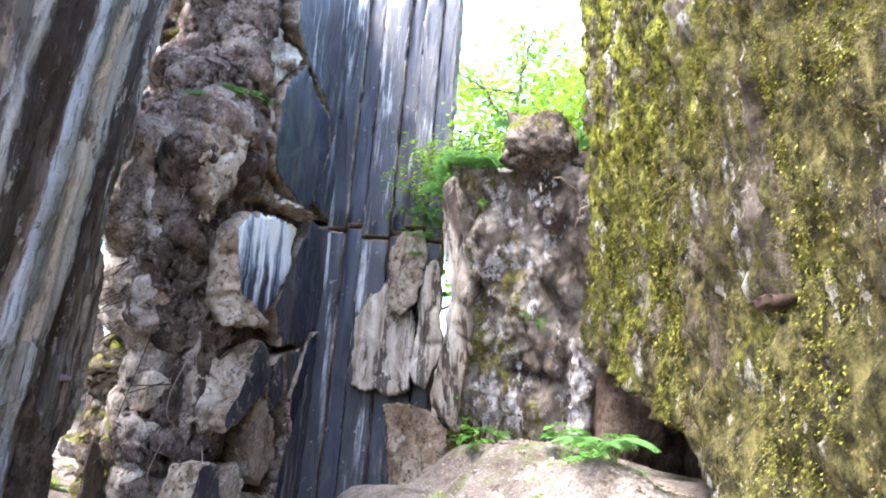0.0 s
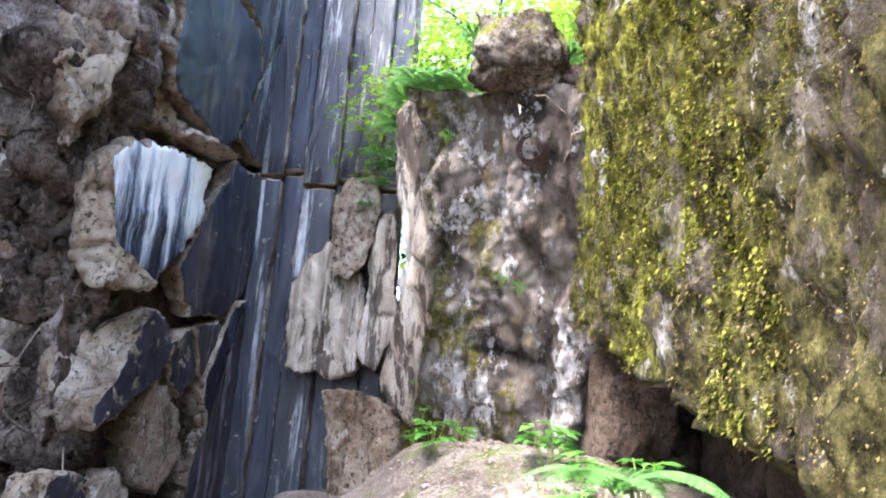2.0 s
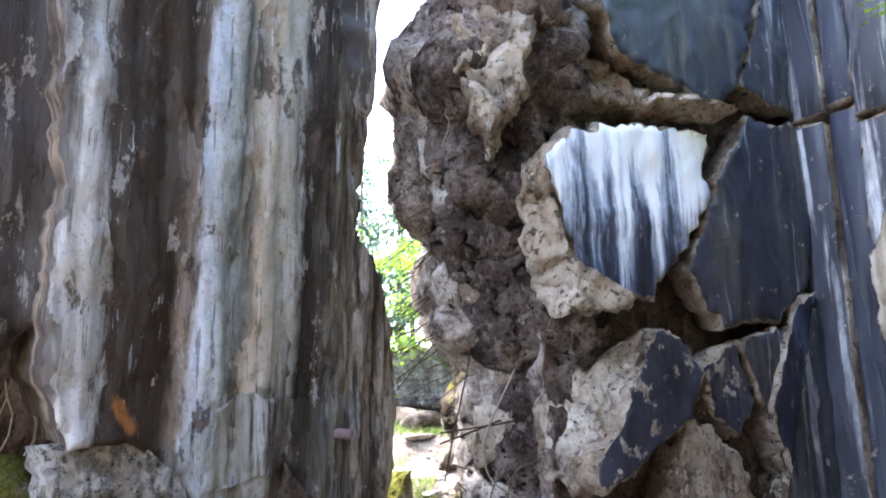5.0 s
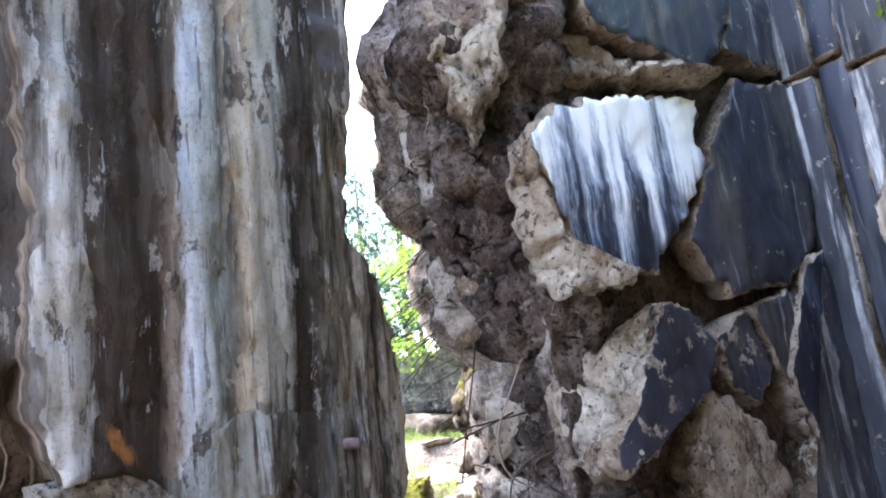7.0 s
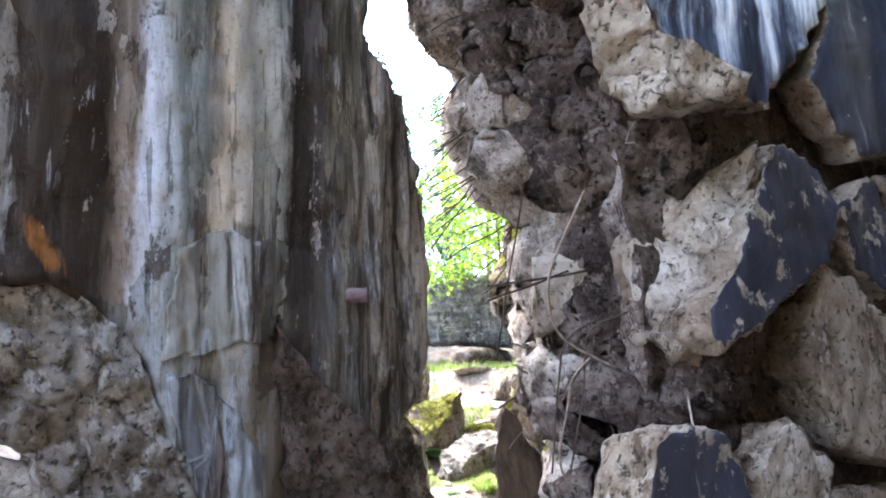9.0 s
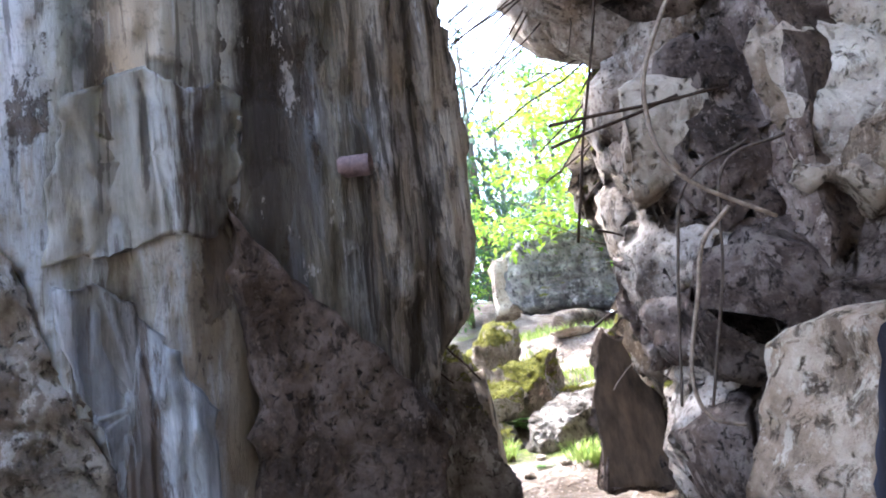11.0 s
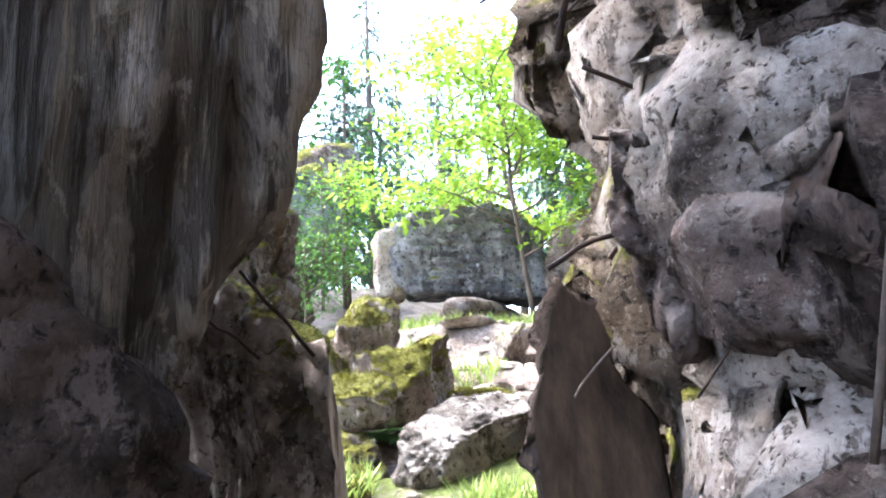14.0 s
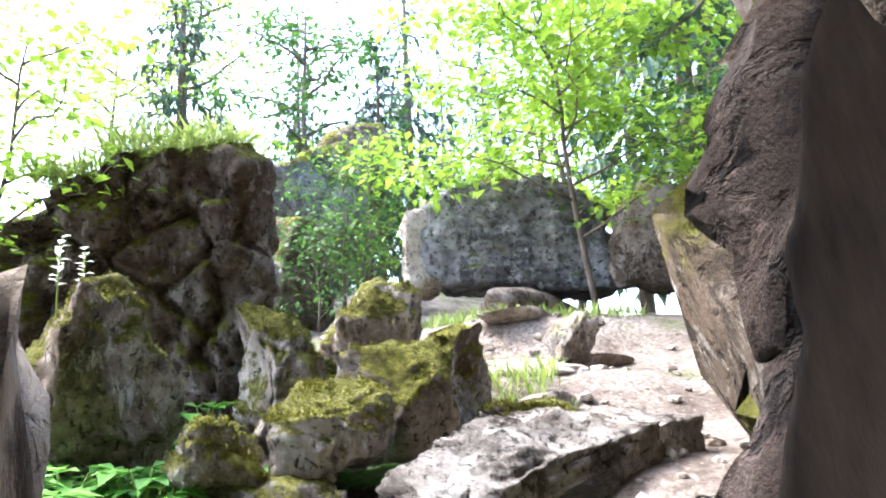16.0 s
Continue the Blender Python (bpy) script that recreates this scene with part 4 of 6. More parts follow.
def rubble_at(s, z):
    """A point of the corner's surface, s metres along its foot, and the way out of it."""
    x, y = np.interp(s, _len, _seg[:, 0]), np.interp(s, _len, _seg[:, 1])
    a, b = np.interp(s + 0.15, _len, _seg[:, 0]) - np.interp(s - 0.15, _len, _seg[:, 0]), np.interp(s + 0.15, _len, _seg[:, 1]) - np.interp(s - 0.15, _len, _seg[:, 1])
    n = unit((b, -a, 0.0))
    if n @ (0.2, -1.0, 0) < 0 and s < 1.6:
        n = -n
    lean = np.interp(z, (-1, 0.6, 1.6, 2.2, 2.6, 3.0, 3.6, 4.3, 5.0, 5.6, 8), (0.0, 0.0, 0.0, -0.05, 0.28, 0.42, 0.45, 0.62, 0.62, 0.2, -0.2))
    fade = float(np.interp(s, (0, 0.2, 0.5, 2.4, 3.5), (0.15, 0.55, 1.0, 0.8, 0.0)))
    q = np.array((x, y, z)) + n * lean * fade
    calm = float(np.interp(z, (2.2, 3.4), (0.45, 1.0))) if s > 0.7 else 1.0
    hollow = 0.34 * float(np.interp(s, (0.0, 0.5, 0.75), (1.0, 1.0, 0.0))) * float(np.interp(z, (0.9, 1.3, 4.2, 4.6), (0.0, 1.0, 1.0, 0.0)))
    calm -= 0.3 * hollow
    k = facets(q, 2.3, 0.26) * calm + facets(q + 5, 6.0, 0.10) + facets(q + 2, 15.0, 0.035) + noise.fractal(Vector(q) * 6.0, 0.8, 2.1, 5) * 0.03
    k += noise.fractal(Vector(q) * 2.6, 0.8, 2.1, 4) * 0.07
    if s > 0.6:
        k += noise.fractal(Vector(q) * 11.0, 0.6, 2.1, 4) * 0.022 - max(0.0, noise.noise(Vector(q) * 19.0) - 0.1) * 0.06
    return q + n * (k - 0.12 - hollow), n


_S = np.concatenate([np.linspace(0, 0.6, 26), np.linspace(0.61, 1.7, 95), np.linspace(1.74, _len[-1], 60)])
_Z = np.concatenate([np.linspace(-0.9, 0.2, 30), np.linspace(0.22, 2.6, 190), np.linspace(2.625, 6.2, 150), np.linspace(6.25, 8.5, 40)])
_ns, _nz = len(_S) - 1, len(_Z) - 1
_v = [rubble_at(a, z)[0] for z in _Z for a in _S]
_f = [(j * (_ns + 1) + i, j * (_ns + 1) + i + 1, (j + 1) * (_ns + 1) + i + 1, (j + 1) * (_ns + 1) + i) for j in range(_nz) for i in range(_ns)]
# Above 4.7 m the paler mix puts the lit look of the top into colour.
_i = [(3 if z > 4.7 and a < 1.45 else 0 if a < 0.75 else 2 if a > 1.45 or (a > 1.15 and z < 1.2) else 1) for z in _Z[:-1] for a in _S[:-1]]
# Exit stretch: real moss, plus the shade at the passage mouth painted in.
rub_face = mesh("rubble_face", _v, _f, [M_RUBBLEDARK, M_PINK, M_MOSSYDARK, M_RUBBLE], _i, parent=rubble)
rub_face.modifiers.new("thickness", "SOLIDIFY").thickness = 0.25
rock("rubble_core", (-4.15, 10.6, 3.5), (1.0, 3.2, 10.5), (0, 0, -4), 15, M_RUBBLE, 3, parent=rubble)

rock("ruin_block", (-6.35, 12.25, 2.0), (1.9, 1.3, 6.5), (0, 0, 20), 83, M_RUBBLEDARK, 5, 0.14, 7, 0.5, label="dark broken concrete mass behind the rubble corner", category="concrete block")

# ---- streaked slab on the other side of the passage ----
N_SLAB = unit((1.0, 0.06, -0.10))
C_SLAB = float(N_SLAB @ (-4.5, 7.0, 2.3))


def on_slab(y, z, out=0.0):
    return np.array(((C_SLAB - N_SLAB[1] * y - N_SLAB[2] * z) / N_SLAB[0], y, z)) + N_SLAB * out


def slab_relief(q):
    s = q[1] + 0.04 * q[2]
    rib = noise.fractal(Vector((s * 4.5, q[2] * 0.22, 1)), 0.8, 2.1, 3) * 0.045
    lump = noise.fractal(Vector((s * 3, q[2] * 2.2, 5)), 0.8, 2.1, 5) * 0.022
    k = noise.fractal(Vector((s * 3.4, q[2] * 0.5, 9)), 0.8, 2.1, 4) * 3.0
    flake = (math.floor(k) + min(1.0, (k % 1) * 5)) * 0.016
    edge = float(np.interp(s, (7.4, 7.9), (0.0, 1.0)))
    groove = abs(noise.noise(Vector((s * 11, q[2] * 0.7, 2)))) * -0.10 * edge
    return rib + lump + flake + groove


streak_slab = holder("concrete_slab", (-5.0, 6.8, -0.3), "upright smooth concrete slab streaked with lime, algae and rust", "concrete slab")
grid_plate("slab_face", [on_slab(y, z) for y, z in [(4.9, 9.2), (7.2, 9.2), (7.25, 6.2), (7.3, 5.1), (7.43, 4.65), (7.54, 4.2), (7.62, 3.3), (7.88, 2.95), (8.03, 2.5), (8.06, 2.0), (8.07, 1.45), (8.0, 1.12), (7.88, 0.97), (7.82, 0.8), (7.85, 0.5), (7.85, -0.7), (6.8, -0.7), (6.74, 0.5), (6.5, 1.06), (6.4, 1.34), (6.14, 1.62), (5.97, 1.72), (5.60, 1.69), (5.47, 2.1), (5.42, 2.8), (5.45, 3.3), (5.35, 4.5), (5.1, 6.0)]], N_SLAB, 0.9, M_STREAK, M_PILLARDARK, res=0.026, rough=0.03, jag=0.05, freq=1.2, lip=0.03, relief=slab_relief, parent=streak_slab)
chunk("broken_patch", [on_slab(y, z, 0.06) for y, z in [(7.05, 1.55), (7.3, 1.27), (7.66, 0.95), (7.82, 0.72), (7.8, -0.2), (7.0, -0.2), (7.12, 0.7), (7.1, 1.1)]], N_SLAB, 0.14, M_SLABBROWN, M_SLABBROWN, seg=0.03, rough=0.035, jag=0.05, rings=14, freq=4, lip=0.04, parent=streak_slab)
chunk("slab_end", [np.array((-4.7, 8.05, z)) + np.array((dx, dy, 0)) for dx, dy, z in [(0.02, 0.0, 1.15), (0.06, -0.05, 2.3), (0.25, -0.65, 4.5), (0.35, -0.8, 8.8), (-0.7, -0.7, 8.8), (-0.7, -0.45, 4.3), (-0.75, 0.05, 2.4), (-0.6, 0.1, 1.5), (-0.25, 0.05, 1.0)]], (0.25, 0.95, -0.1), 0.5, M_PILLAR, M_PILLAR, seg=0.05, rough=0.04, jag=0.05, rings=14, freq=3, lip=0.05, relief=lambda q: noise.fractal(Vector((q[0] * 9, q[1] * 3, q[2] * 0.6)), 0.8, 2.1, 4) * 0.05, parent=streak_slab)
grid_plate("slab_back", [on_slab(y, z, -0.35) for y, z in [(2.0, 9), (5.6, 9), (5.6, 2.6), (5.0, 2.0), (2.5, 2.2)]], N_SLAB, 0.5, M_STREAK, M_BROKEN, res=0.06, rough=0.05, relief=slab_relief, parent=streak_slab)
chunk("broken_foot", [on_slab(y, z, -0.01) for y, z in [(5.45, 1.72), (5.70, 1.70), (5.86, 1.73), (6.0, 1.75), (6.14, 1.65), (6.27, 1.55), (6.38, 1.38), (6.47, 1.14), (6.6, 0.84), (6.72, 0.58), (6.85, -0.4), (6.3, -0.6), (6.08, 0.6), (5.92, 0.93), (5.7, 1.12), (5.5, 1.3)]], N_SLAB, 0.5, M_FOOT, M_FOOT, seg=0.03, rough=0.035, jag=0.05, rings=30, freq=6.0, lip=0.03, relief=lambda q: facets(q, 6.0, 0.03), parent=streak_slab)
chunk("smooth_edge", [on_slab(y, z, -0.02) for y, z in [(5.66, 1.16), (5.9, 0.98), (6.06, 0.62), (6.2, 0.2), (5.95, 0.1), (5.8, 0.55), (5.62, 0.9)]], (0.9, -0.2, 0.4), 0.3, M_PALE, M_PALE, seg=0.03, rough=0.02, jag=0.03, rings=8, parent=streak_slab)
rock("concrete_boulder", (-5.3, 4.6, 0.9), (1.6, 1.8, 1.8), (0, 10, 20), 33, M_BOULDER, 4, label="pale mossy concrete boulder beside the leaning slab", category="boulder")

FLAKES = [
    ("lime_flake", M_FLAKE, [(6.57, 1.93), (6.69, 2.01), (6.8, 2.02), (6.86, 1.97), (6.93, 1.96), (7.04, 2.0), (7.14, 1.97), (7.12, 1.7), (7.0, 1.45), (6.91, 1.44), (6.75, 1.42), (6.6, 1.38), (6.48, 1.36), (6.5, 1.6)]),
    ("blue_flake", M_FLAKEBLUE, [(6.63, 1.3), (6.72, 1.2), (6.82, 1.08), (6.9, 0.97), (7.0, 0.86), (6.97, 0.5), (6.85, 0.3), (6.74, 0.45), (6.62, 0.85), (6.52, 1.1), (6.5, 1.28)]),
]
for nm, m, yz in FLAKES:
    chunk(nm, [on_slab(y, z, 0.016) for y, z in yz], N_SLAB, 0.03, m, m, seg=0.016, rough=0.03, jag=0.03, rings=22, freq=1.2, lip=0.006, back=1.0, relief=slab_relief, parent=streak_slab)
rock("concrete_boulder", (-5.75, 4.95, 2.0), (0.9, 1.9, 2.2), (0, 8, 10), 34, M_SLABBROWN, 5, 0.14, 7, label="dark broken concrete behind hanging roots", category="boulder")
_hr = random.Random(31)
for i in range(16):
    y = 5.0 + 0.5 * _hr.random()
    v, f = tube(bend((-5.12 - 0.1 * _hr.random(), y, 2.15), (-5.0 - 0.25 * _hr.random(), y + _hr.uniform(-0.2, 0.1), 1.0), 9, 0, 0.16, i * 1.9), np.linspace(0.012, 0.006, 10) * _hr.uniform(0.5, 1.2), 5)
    mesh("root", v, f, M_ROOTMID if i % 2 else M_ROOT, parent=streak_slab)

# ---- passage mouth: leaning plate, hanging tooth, block ----
leaning = holder("concrete_plate", (-4.78, 8.75, -0.2), "leaning broken concrete plate with a smooth brown face", "concrete plate")
chunk("plate_body", [(-4.755, 8.672, 1.013), (-4.752, 8.685, 1.01), (-4.748, 8.695, 0.993), (-4.742, 8.71, 0.975), (-4.737, 8.732, 0.969), (-4.73, 8.769, 0.976), (-4.724, 8.794, 0.969), (-4.719, 8.792, 0.921), (-4.712, 8.768, 0.829), (-4.673, 8.872, 0.69), (-4.631, 8.858, 0.319), (-4.706, 8.511, 0.354), (-4.718, 8.548, 0.509), (-4.745, 8.548, 0.723), (-4.747, 8.559, 0.762), (-4.75, 8.58, 0.821), (-4.753, 8.595, 0.866), (-4.753, 8.615, 0.902), (-4.755, 8.631, 0.948), (-4.755, 8.653, 0.985)], (0.97, -0.20, 0.12), 0.032, M_PLATE, M_SLABBROWN, seg=0.010, rough=0.008, jag=0.025, rings=14, freq=5, lip=0.012, back=0.98, parent=leaning)
chunk("concrete_tooth", [(-4.483, 8.58, 1.308), (-4.434, 8.596, 1.3), (-4.39, 8.609, 1.281), (-4.343, 8.624, 1.206), (-4.304, 8.637, 1.102), (-4.304, 8.636, 0.987), (-4.332, 8.628, 0.849), (-4.373, 8.615, 0.811), (-4.45, 8.59, 0.903), (-4.464, 8.586, 0.991), (-4.516, 8.57, 1.056), (-4.51, 8.571, 1.182)], (0.45, -0.88, 0.0), 0.2, M_RUBBLE, M_RUBBLE, seg=0.012, rough=0.03, jag=0.02, rings=16, freq=7, lip=0.04, relief=lambda q: facets(q, 7.0, 0.03) + fbm(q, 22.0, 4) * 0.014, parent=rubble)
chunk("broken_face", [(-4.5, 8.74, 2.7), (-4.35, 8.66, 1.9), (-4.4, 8.74, 1.5), (-4.5, 8.85, 1.25), (-4.7, 9.2, 1.2), (-4.85, 9.6, 2.0), (-4.8, 9.4, 2.9)], (-0.35, -0.93, 0.05), 0.3, M_PINK, M_PINK, seg=0.03, rough=0.06, jag=0.05, rings=20, freq=4.5, lip=0.05, parent=rubble)
rock("broken_stone", (-4.52, 8.95, 0.25), (0.42, 0.5, 1.1), (6, 0, 20), 41, M_BOULDER, 5, 0.14, 6, parent=rubble)
rock("broken_stone", (-4.2, 8.72, 0.9), (0.5, 0.34, 0.42), (10, 20, 10), 42, M_RUBBLE, 4, 0.14, 8, parent=rubble)
rock("broken_stone", (-4.1, 8.62, 1.65), (0.5, 0.34, 0.5), (0, 10, 50), 43, M_BROKEN, 4, 0.14, 8, parent=rubble)
mouth = holder("concrete_block", (-5.4, 8.05, 0), "broken concrete block with a rough grey face and smooth edge", "concrete block")
rock("block_body", (-5.45, 8.19, 0.40), (0.62, 0.44, 1.36), (0, -3, -4), 51, M_BOULDERGREY, 6, 0.20, 3, 0.45, parent=mouth)
chunk("smooth_side", [(-5.19, 8.33, 0.93), (-5.22, 8.25, 0.80), (-5.23, 8.27, 0.1), (-5.22, 8.42, 0.1), (-5.21, 8.36, 0.7)], (0.75, 0.66, 0.05), 0.12, M_PILLAR, M_PALE, seg=0.02, rough=0.008, jag=0.01, rings=6, parent=mouth)

# ---- boulders beyond the passage ----
BOULDERS = [
    ((-6.72, 9.06, 0.76), (0.36, 0.46, 0.30), (12, 18, 62), 61, "mossy rounded boulder tilted on other stones"),
    ((-6.45, 8.94, 0.52), (0.34, 0.36, 0.22), (0, 5, 20), 62, "grey flat stone under a boulder"),
    ((-7.25, 9.72, 0.92), (0.48, 0.84, 0.46), (14, 30, 42), 63, "moss covered wedge of concrete rubble"),
    ((-7.50, 9.30, 0.88), (0.40, 0.46, 0.26), (0, 0, 10), 64, "low moss covered boulder"),
    ((-8.40, 9.90, 1.20), (0.50, 0.60, 0.52), (0, 10, 70), 65, "bright yellow moss covered boulder"),
    ((-7.0, 8.50, 0.92), (0.38, 0.54, 0.50), (0, 0, 30), 66, "square boulder capped with thick moss"),
    ((-6.60, 8.76, 0.70), (0.20, 0.22, 0.20), (0, 0, 0), 67, "small round boulder covered in moss"),
    ((-7.45, 9.15, 0.98), (0.34, 0.30, 0.46), (0, 0, 15), 68, "dark boulder between larger blocks"),
    ((-7.95, 10.95, 1.14), (0.24, 0.26, 0.30), (0, 10, 15), 69, "grey rough stone beside the path"),
    ((-6.20, 10.60, 0.78), (0.40, 0.5, 0.40), (0, 10, 15), 70, "dark rough boulder beside the path"),
    ((-5.80, 9.75, 0.42), (0.30, 0.35, 0.40), (0, 10, 50), 72, "dark boulder beneath a slab"),
    ((-6.15, 8.72, 0.42), (0.34, 0.36, 0.22), (0, 0, 20), 73, "mossy stone half sunk in earth"),
    ((-6.9, 9.95, 0.72), (0.36, 0.4, 0.2), (0, 0, 40), 74, "mossy stone at the foot of a slab"),
]
MOSSY = []
for at, size, rot, sd, lab in BOULDERS:
    _b = rock("boulder", at, [1.2 * k for k in size], rot, sd, M_BOULDER if sd not in (62, 69, 70, 72) else M_BOULDERGREY, 5, 0.16, 8, 0.6, label=lab, category="boulder", group="boulders beyond the passage")
    if sd not in (62, 69, 70, 72):
        MOSSY.append(_b)
rock("fallen_slab", (-6.20, 9.50, 0.60), (0.46, 1.10, 0.34), (12, 22, 12), 81, M_FALLEN, 6, 0.16, 5, 0.5, label="long fallen concrete slab sloping across the path", category="concrete slab")
for i, (x, y, s) in enumerate([(-8.2, 10.45, 0.32), (-7.95, 10.8, 0.36), (-8.5, 10.75, 0.30), (-7.7, 10.5, 0.3), (-8.1, 11.2, 0.34), (-8.9, 11.2, 0.4), (-7.3, 10.3, 0.3)]):
    rock("flat_stone", (x, y, height(x, y) + 0.02), (s, s * 1.7, 0.10), (4, 6, 30 + i * 35), 90 + i, M_PALE, 3, 0.12, 6, 0.6, label="flat pale stone set in the stepped path", category="stone", group="stones of the path")

big = holder("concrete_block", (-8.1, 8.7, 0.8), "large dark upright block overgrown with moss and grass", "concrete block")
chunk("block_face", [(-8.30, 7.6, 0.7), (-8.25, 7.75, 1.62), (-8.1, 8.22, 1.72), (-7.93, 8.62, 1.96), (-7.72, 8.98, 2.05), (-7.64, 9.16, 1.93), (-7.68, 9.18, 1.5), (-7.78, 9.16, 0.7)], (0.9, -0.42, 0.0), 0.6, M_MOSSYDARK, M_MOSSYDARK, seg=0.035, rough=0.06, jag=0.06, rings=26, freq=3, lip=0.08, relief=lambda q: noise.fractal(Vector((q[0] * 5, q[1] * 5, q[2] * 3)), 0.8, 2.1, 5) * 0.09 + facets(q, 4.0, 0.10), parent=big)

far = holder("concrete_block", (-10.2, 12.0, 1.5), "grey concrete block with rough layered courses and mossy top", "concrete block")


def course_relief(q):
    k = (q[2] - 1.9) * 9.0 + 0.25 * noise.noise(Vector((q[0] * 3, q[1] * 3, q[2] * 2)))
    return -0.02 * (1 - min(1, abs((k % 1) - 0.5) * 4)) + noise.fractal(Vector(q) * 5, 0.8, 2.1, 5) * 0.035


chunk("block_face", [(-10.36, 11.33, 2.62), (-10.18, 11.5, 2.78), (-9.78, 12.18, 2.86), (-9.62, 12.46, 2.75), (-9.55, 12.75, 2.5), (-9.58, 12.8, 1.75), (-9.94, 12.28, 1.80), (-10.40, 11.45, 1.9), (-10.42, 11.30, 2.2)], (0.87, -0.49, 0.0), 0.9, M_FAR, M_FAR, seg=0.035, rough=0.03, jag=0.03, rings=26, lip=0.06, relief=course_relief, parent=far)
chunk("side_face", [(-10.38, 11.32, 2.6), (-10.42, 11.36, 1.85), (-10.75, 11.15, 1.8), (-10.9, 11.2, 2.55)], (-0.3, -0.95, 0.0), 0.3, M_PALE, M_PALE, seg=0.05, rough=0.05, rings=8, parent=far)
rock("block_foot", (-10.25, 12.3, 1.55), (0.9, 2.4, 0.5), (0, 0, 28), 55, M_RUBBLE, 4, 0.1, 5, 0.5, parent=far)
rock("block_end", (-9.3, 13.2, 2.1), (1.0, 1.3, 1.2), (0, 0, 30), 56, M_MOSSYDARK, 4, 0.14, 8, parent=far)
BACK = [((-12.6, 11.0, 2.9), (1.6, 1.3, 2.2), 0, 57), ((-13.8, 12.0, 3.4), (1.3, 1.1, 2.4), 20, 58), ((-11.5, 10.2, 2.0), (1.2, 1.0, 1.3), 40, 59), ((-8.7, 13.9, 2.2), (1.4, 1.6, 1.2), 15, 60)]
for at, size, rz, sd in BACK:
    rock("ruin_block", at, size, (4, 6, rz), sd, M_MOSSYDARK if sd != 57 else M_FAR, 4, 0.14, 7, 0.5, label="grey ruined concrete block among shrubs", category="concrete block", group="ruined blocks behind")

# ---- embedded stones of the rubble ----
_rng = random.Random(11)
_stones = []
for k in range(5):
    v, f = rock_shape((1, 0.8, 0.9), (0, 0, 0), 100 + k, 3, 0.10, 14, 0.5)
    me = bpy.data.meshes.new("stone")
    me.from_pydata(v.tolist(), [], f)
    me.materials.append((M_RUBBLE, M_RUBBLE, M_BROKEN, M_RUBBLE, M_PALE)[k])
    me.polygons.foreach_set("use_smooth", [False] * len(me.polygons))
    _stones.append(me)
for i in range(290):
    s, z = _rng.uniform(0.2, 1.15), _rng.uniform(-0.4, 6.0)
    q, n = rubble_at(s, z)
    size = _rng.uniform(0.07, 0.30) * (0.6 if z < 2.2 and s > 0.8 else 1.0)
    ob = new("stone", _stones[_rng.randrange(5)])
    ob.parent = rubble
    ob.location = Vector(q) - Vector(n) * size * 0.02 - rubble.location
    ob.rotation_euler = (_rng.uniform(0, 6), _rng.uniform(0, 6), _rng.uniform(0, 6))
    ob.scale = (size, size * _rng.uniform(0.7, 1.0), size * _rng.uniform(0.7, 1.2))

# ---- rusty bars and roots ----
for i in range(72):
    z = 2.1 + 2.1 * (i / 72) ** 1.1
    q, n = rubble_at(_rng.uniform(0.8, 1.35), z)
    d = unit((-0.55 + _rng.uniform(-0.25, 0.1), -0.75 + _rng.uniform(-0.2, 0.25), -0.75 + _rng.uniform(-0.3, 0.35)))
    q = q + n * 0.03
    l = _rng.uniform(0.35, 0.85)
    v, f = tube(bend(q - d * 0.1, q + d * l, 5, 0.0, 0.05, i * 3.3), np.linspace(0.0055, 0.004, 6), 5)
    mesh("reinforcing_bar", v, f, M_RUST, parent=rubble)
for a, b, r in [((-4.98, 9.2, 1.6), (-5.03, 9.23, 1.0), 0.006), ((-4.70, 8.95, 1.25), (-4.78, 8.86, 1.09), 0.006), ((-4.74, 9.08, 1.25), (-4.85, 8.97, 1.03), 0.005), ((-5.15, 8.05, 1.08), (-5.10, 8.21, 0.88), 0.005), ((-5.25, 7.98, 1.0), (-5.16, 8.1, 0.88), 0.004), ((-3.85, 8.75, 1.78), (-4.09, 8.12, 1.70), 0.007), ((-3.95, 8.6, 1.78), (-4.10, 8.12, 1.62), 0.007), ((-4.12, 8.5, 2.5), (-4.31, 8.31, 1.32), 0.006), ((-4.5, 8.68, 1.12), (-4.62, 8.52, 1.02), 0.006), ((-4.42, 8.72, 1.35), (-4.50, 8.55, 1.42), 0.005), ((-4.42, 8.72, 1.25), (-4.52, 8.58, 1.28), 0.005)]:
    v, f = tube(bend(a, b, 6, 0.0, 0.02, a[2]), r, 6)
    mesh("reinforcing_bar", v, f, M_RUST, parent=rubble)
ROOTS = [(0.10, 4.0, 2.75, 0.012, 0), (0.2, 3.9, 2.9, 0.010, 0), (0.12, 2.75, 1.3, 0.010, 0), (0.15, 1.5, 0.6, 0.009, 0), (0.05, 1.45, 0.3, 0.009, 0), (0.45, 4.4, 2.6, 0.008, 1), (0.6, 3.6, 2.2, 0.007, 1), (0.5, 3.2, 1.9, 0.007, 1),
         (0.3, 4.8, 3.3, 0.008, 1), (0.18, 2.5, 1.6, 0.007, 0), (0.75, 2.3, 0.9, 0.008, 0), (0.8, 2.0, 0.75, 0.006, 1), (0.9, 1.9, 0.6, 0.006, 1), (0.7, 1.9, 0.9, 0.006, 1)]
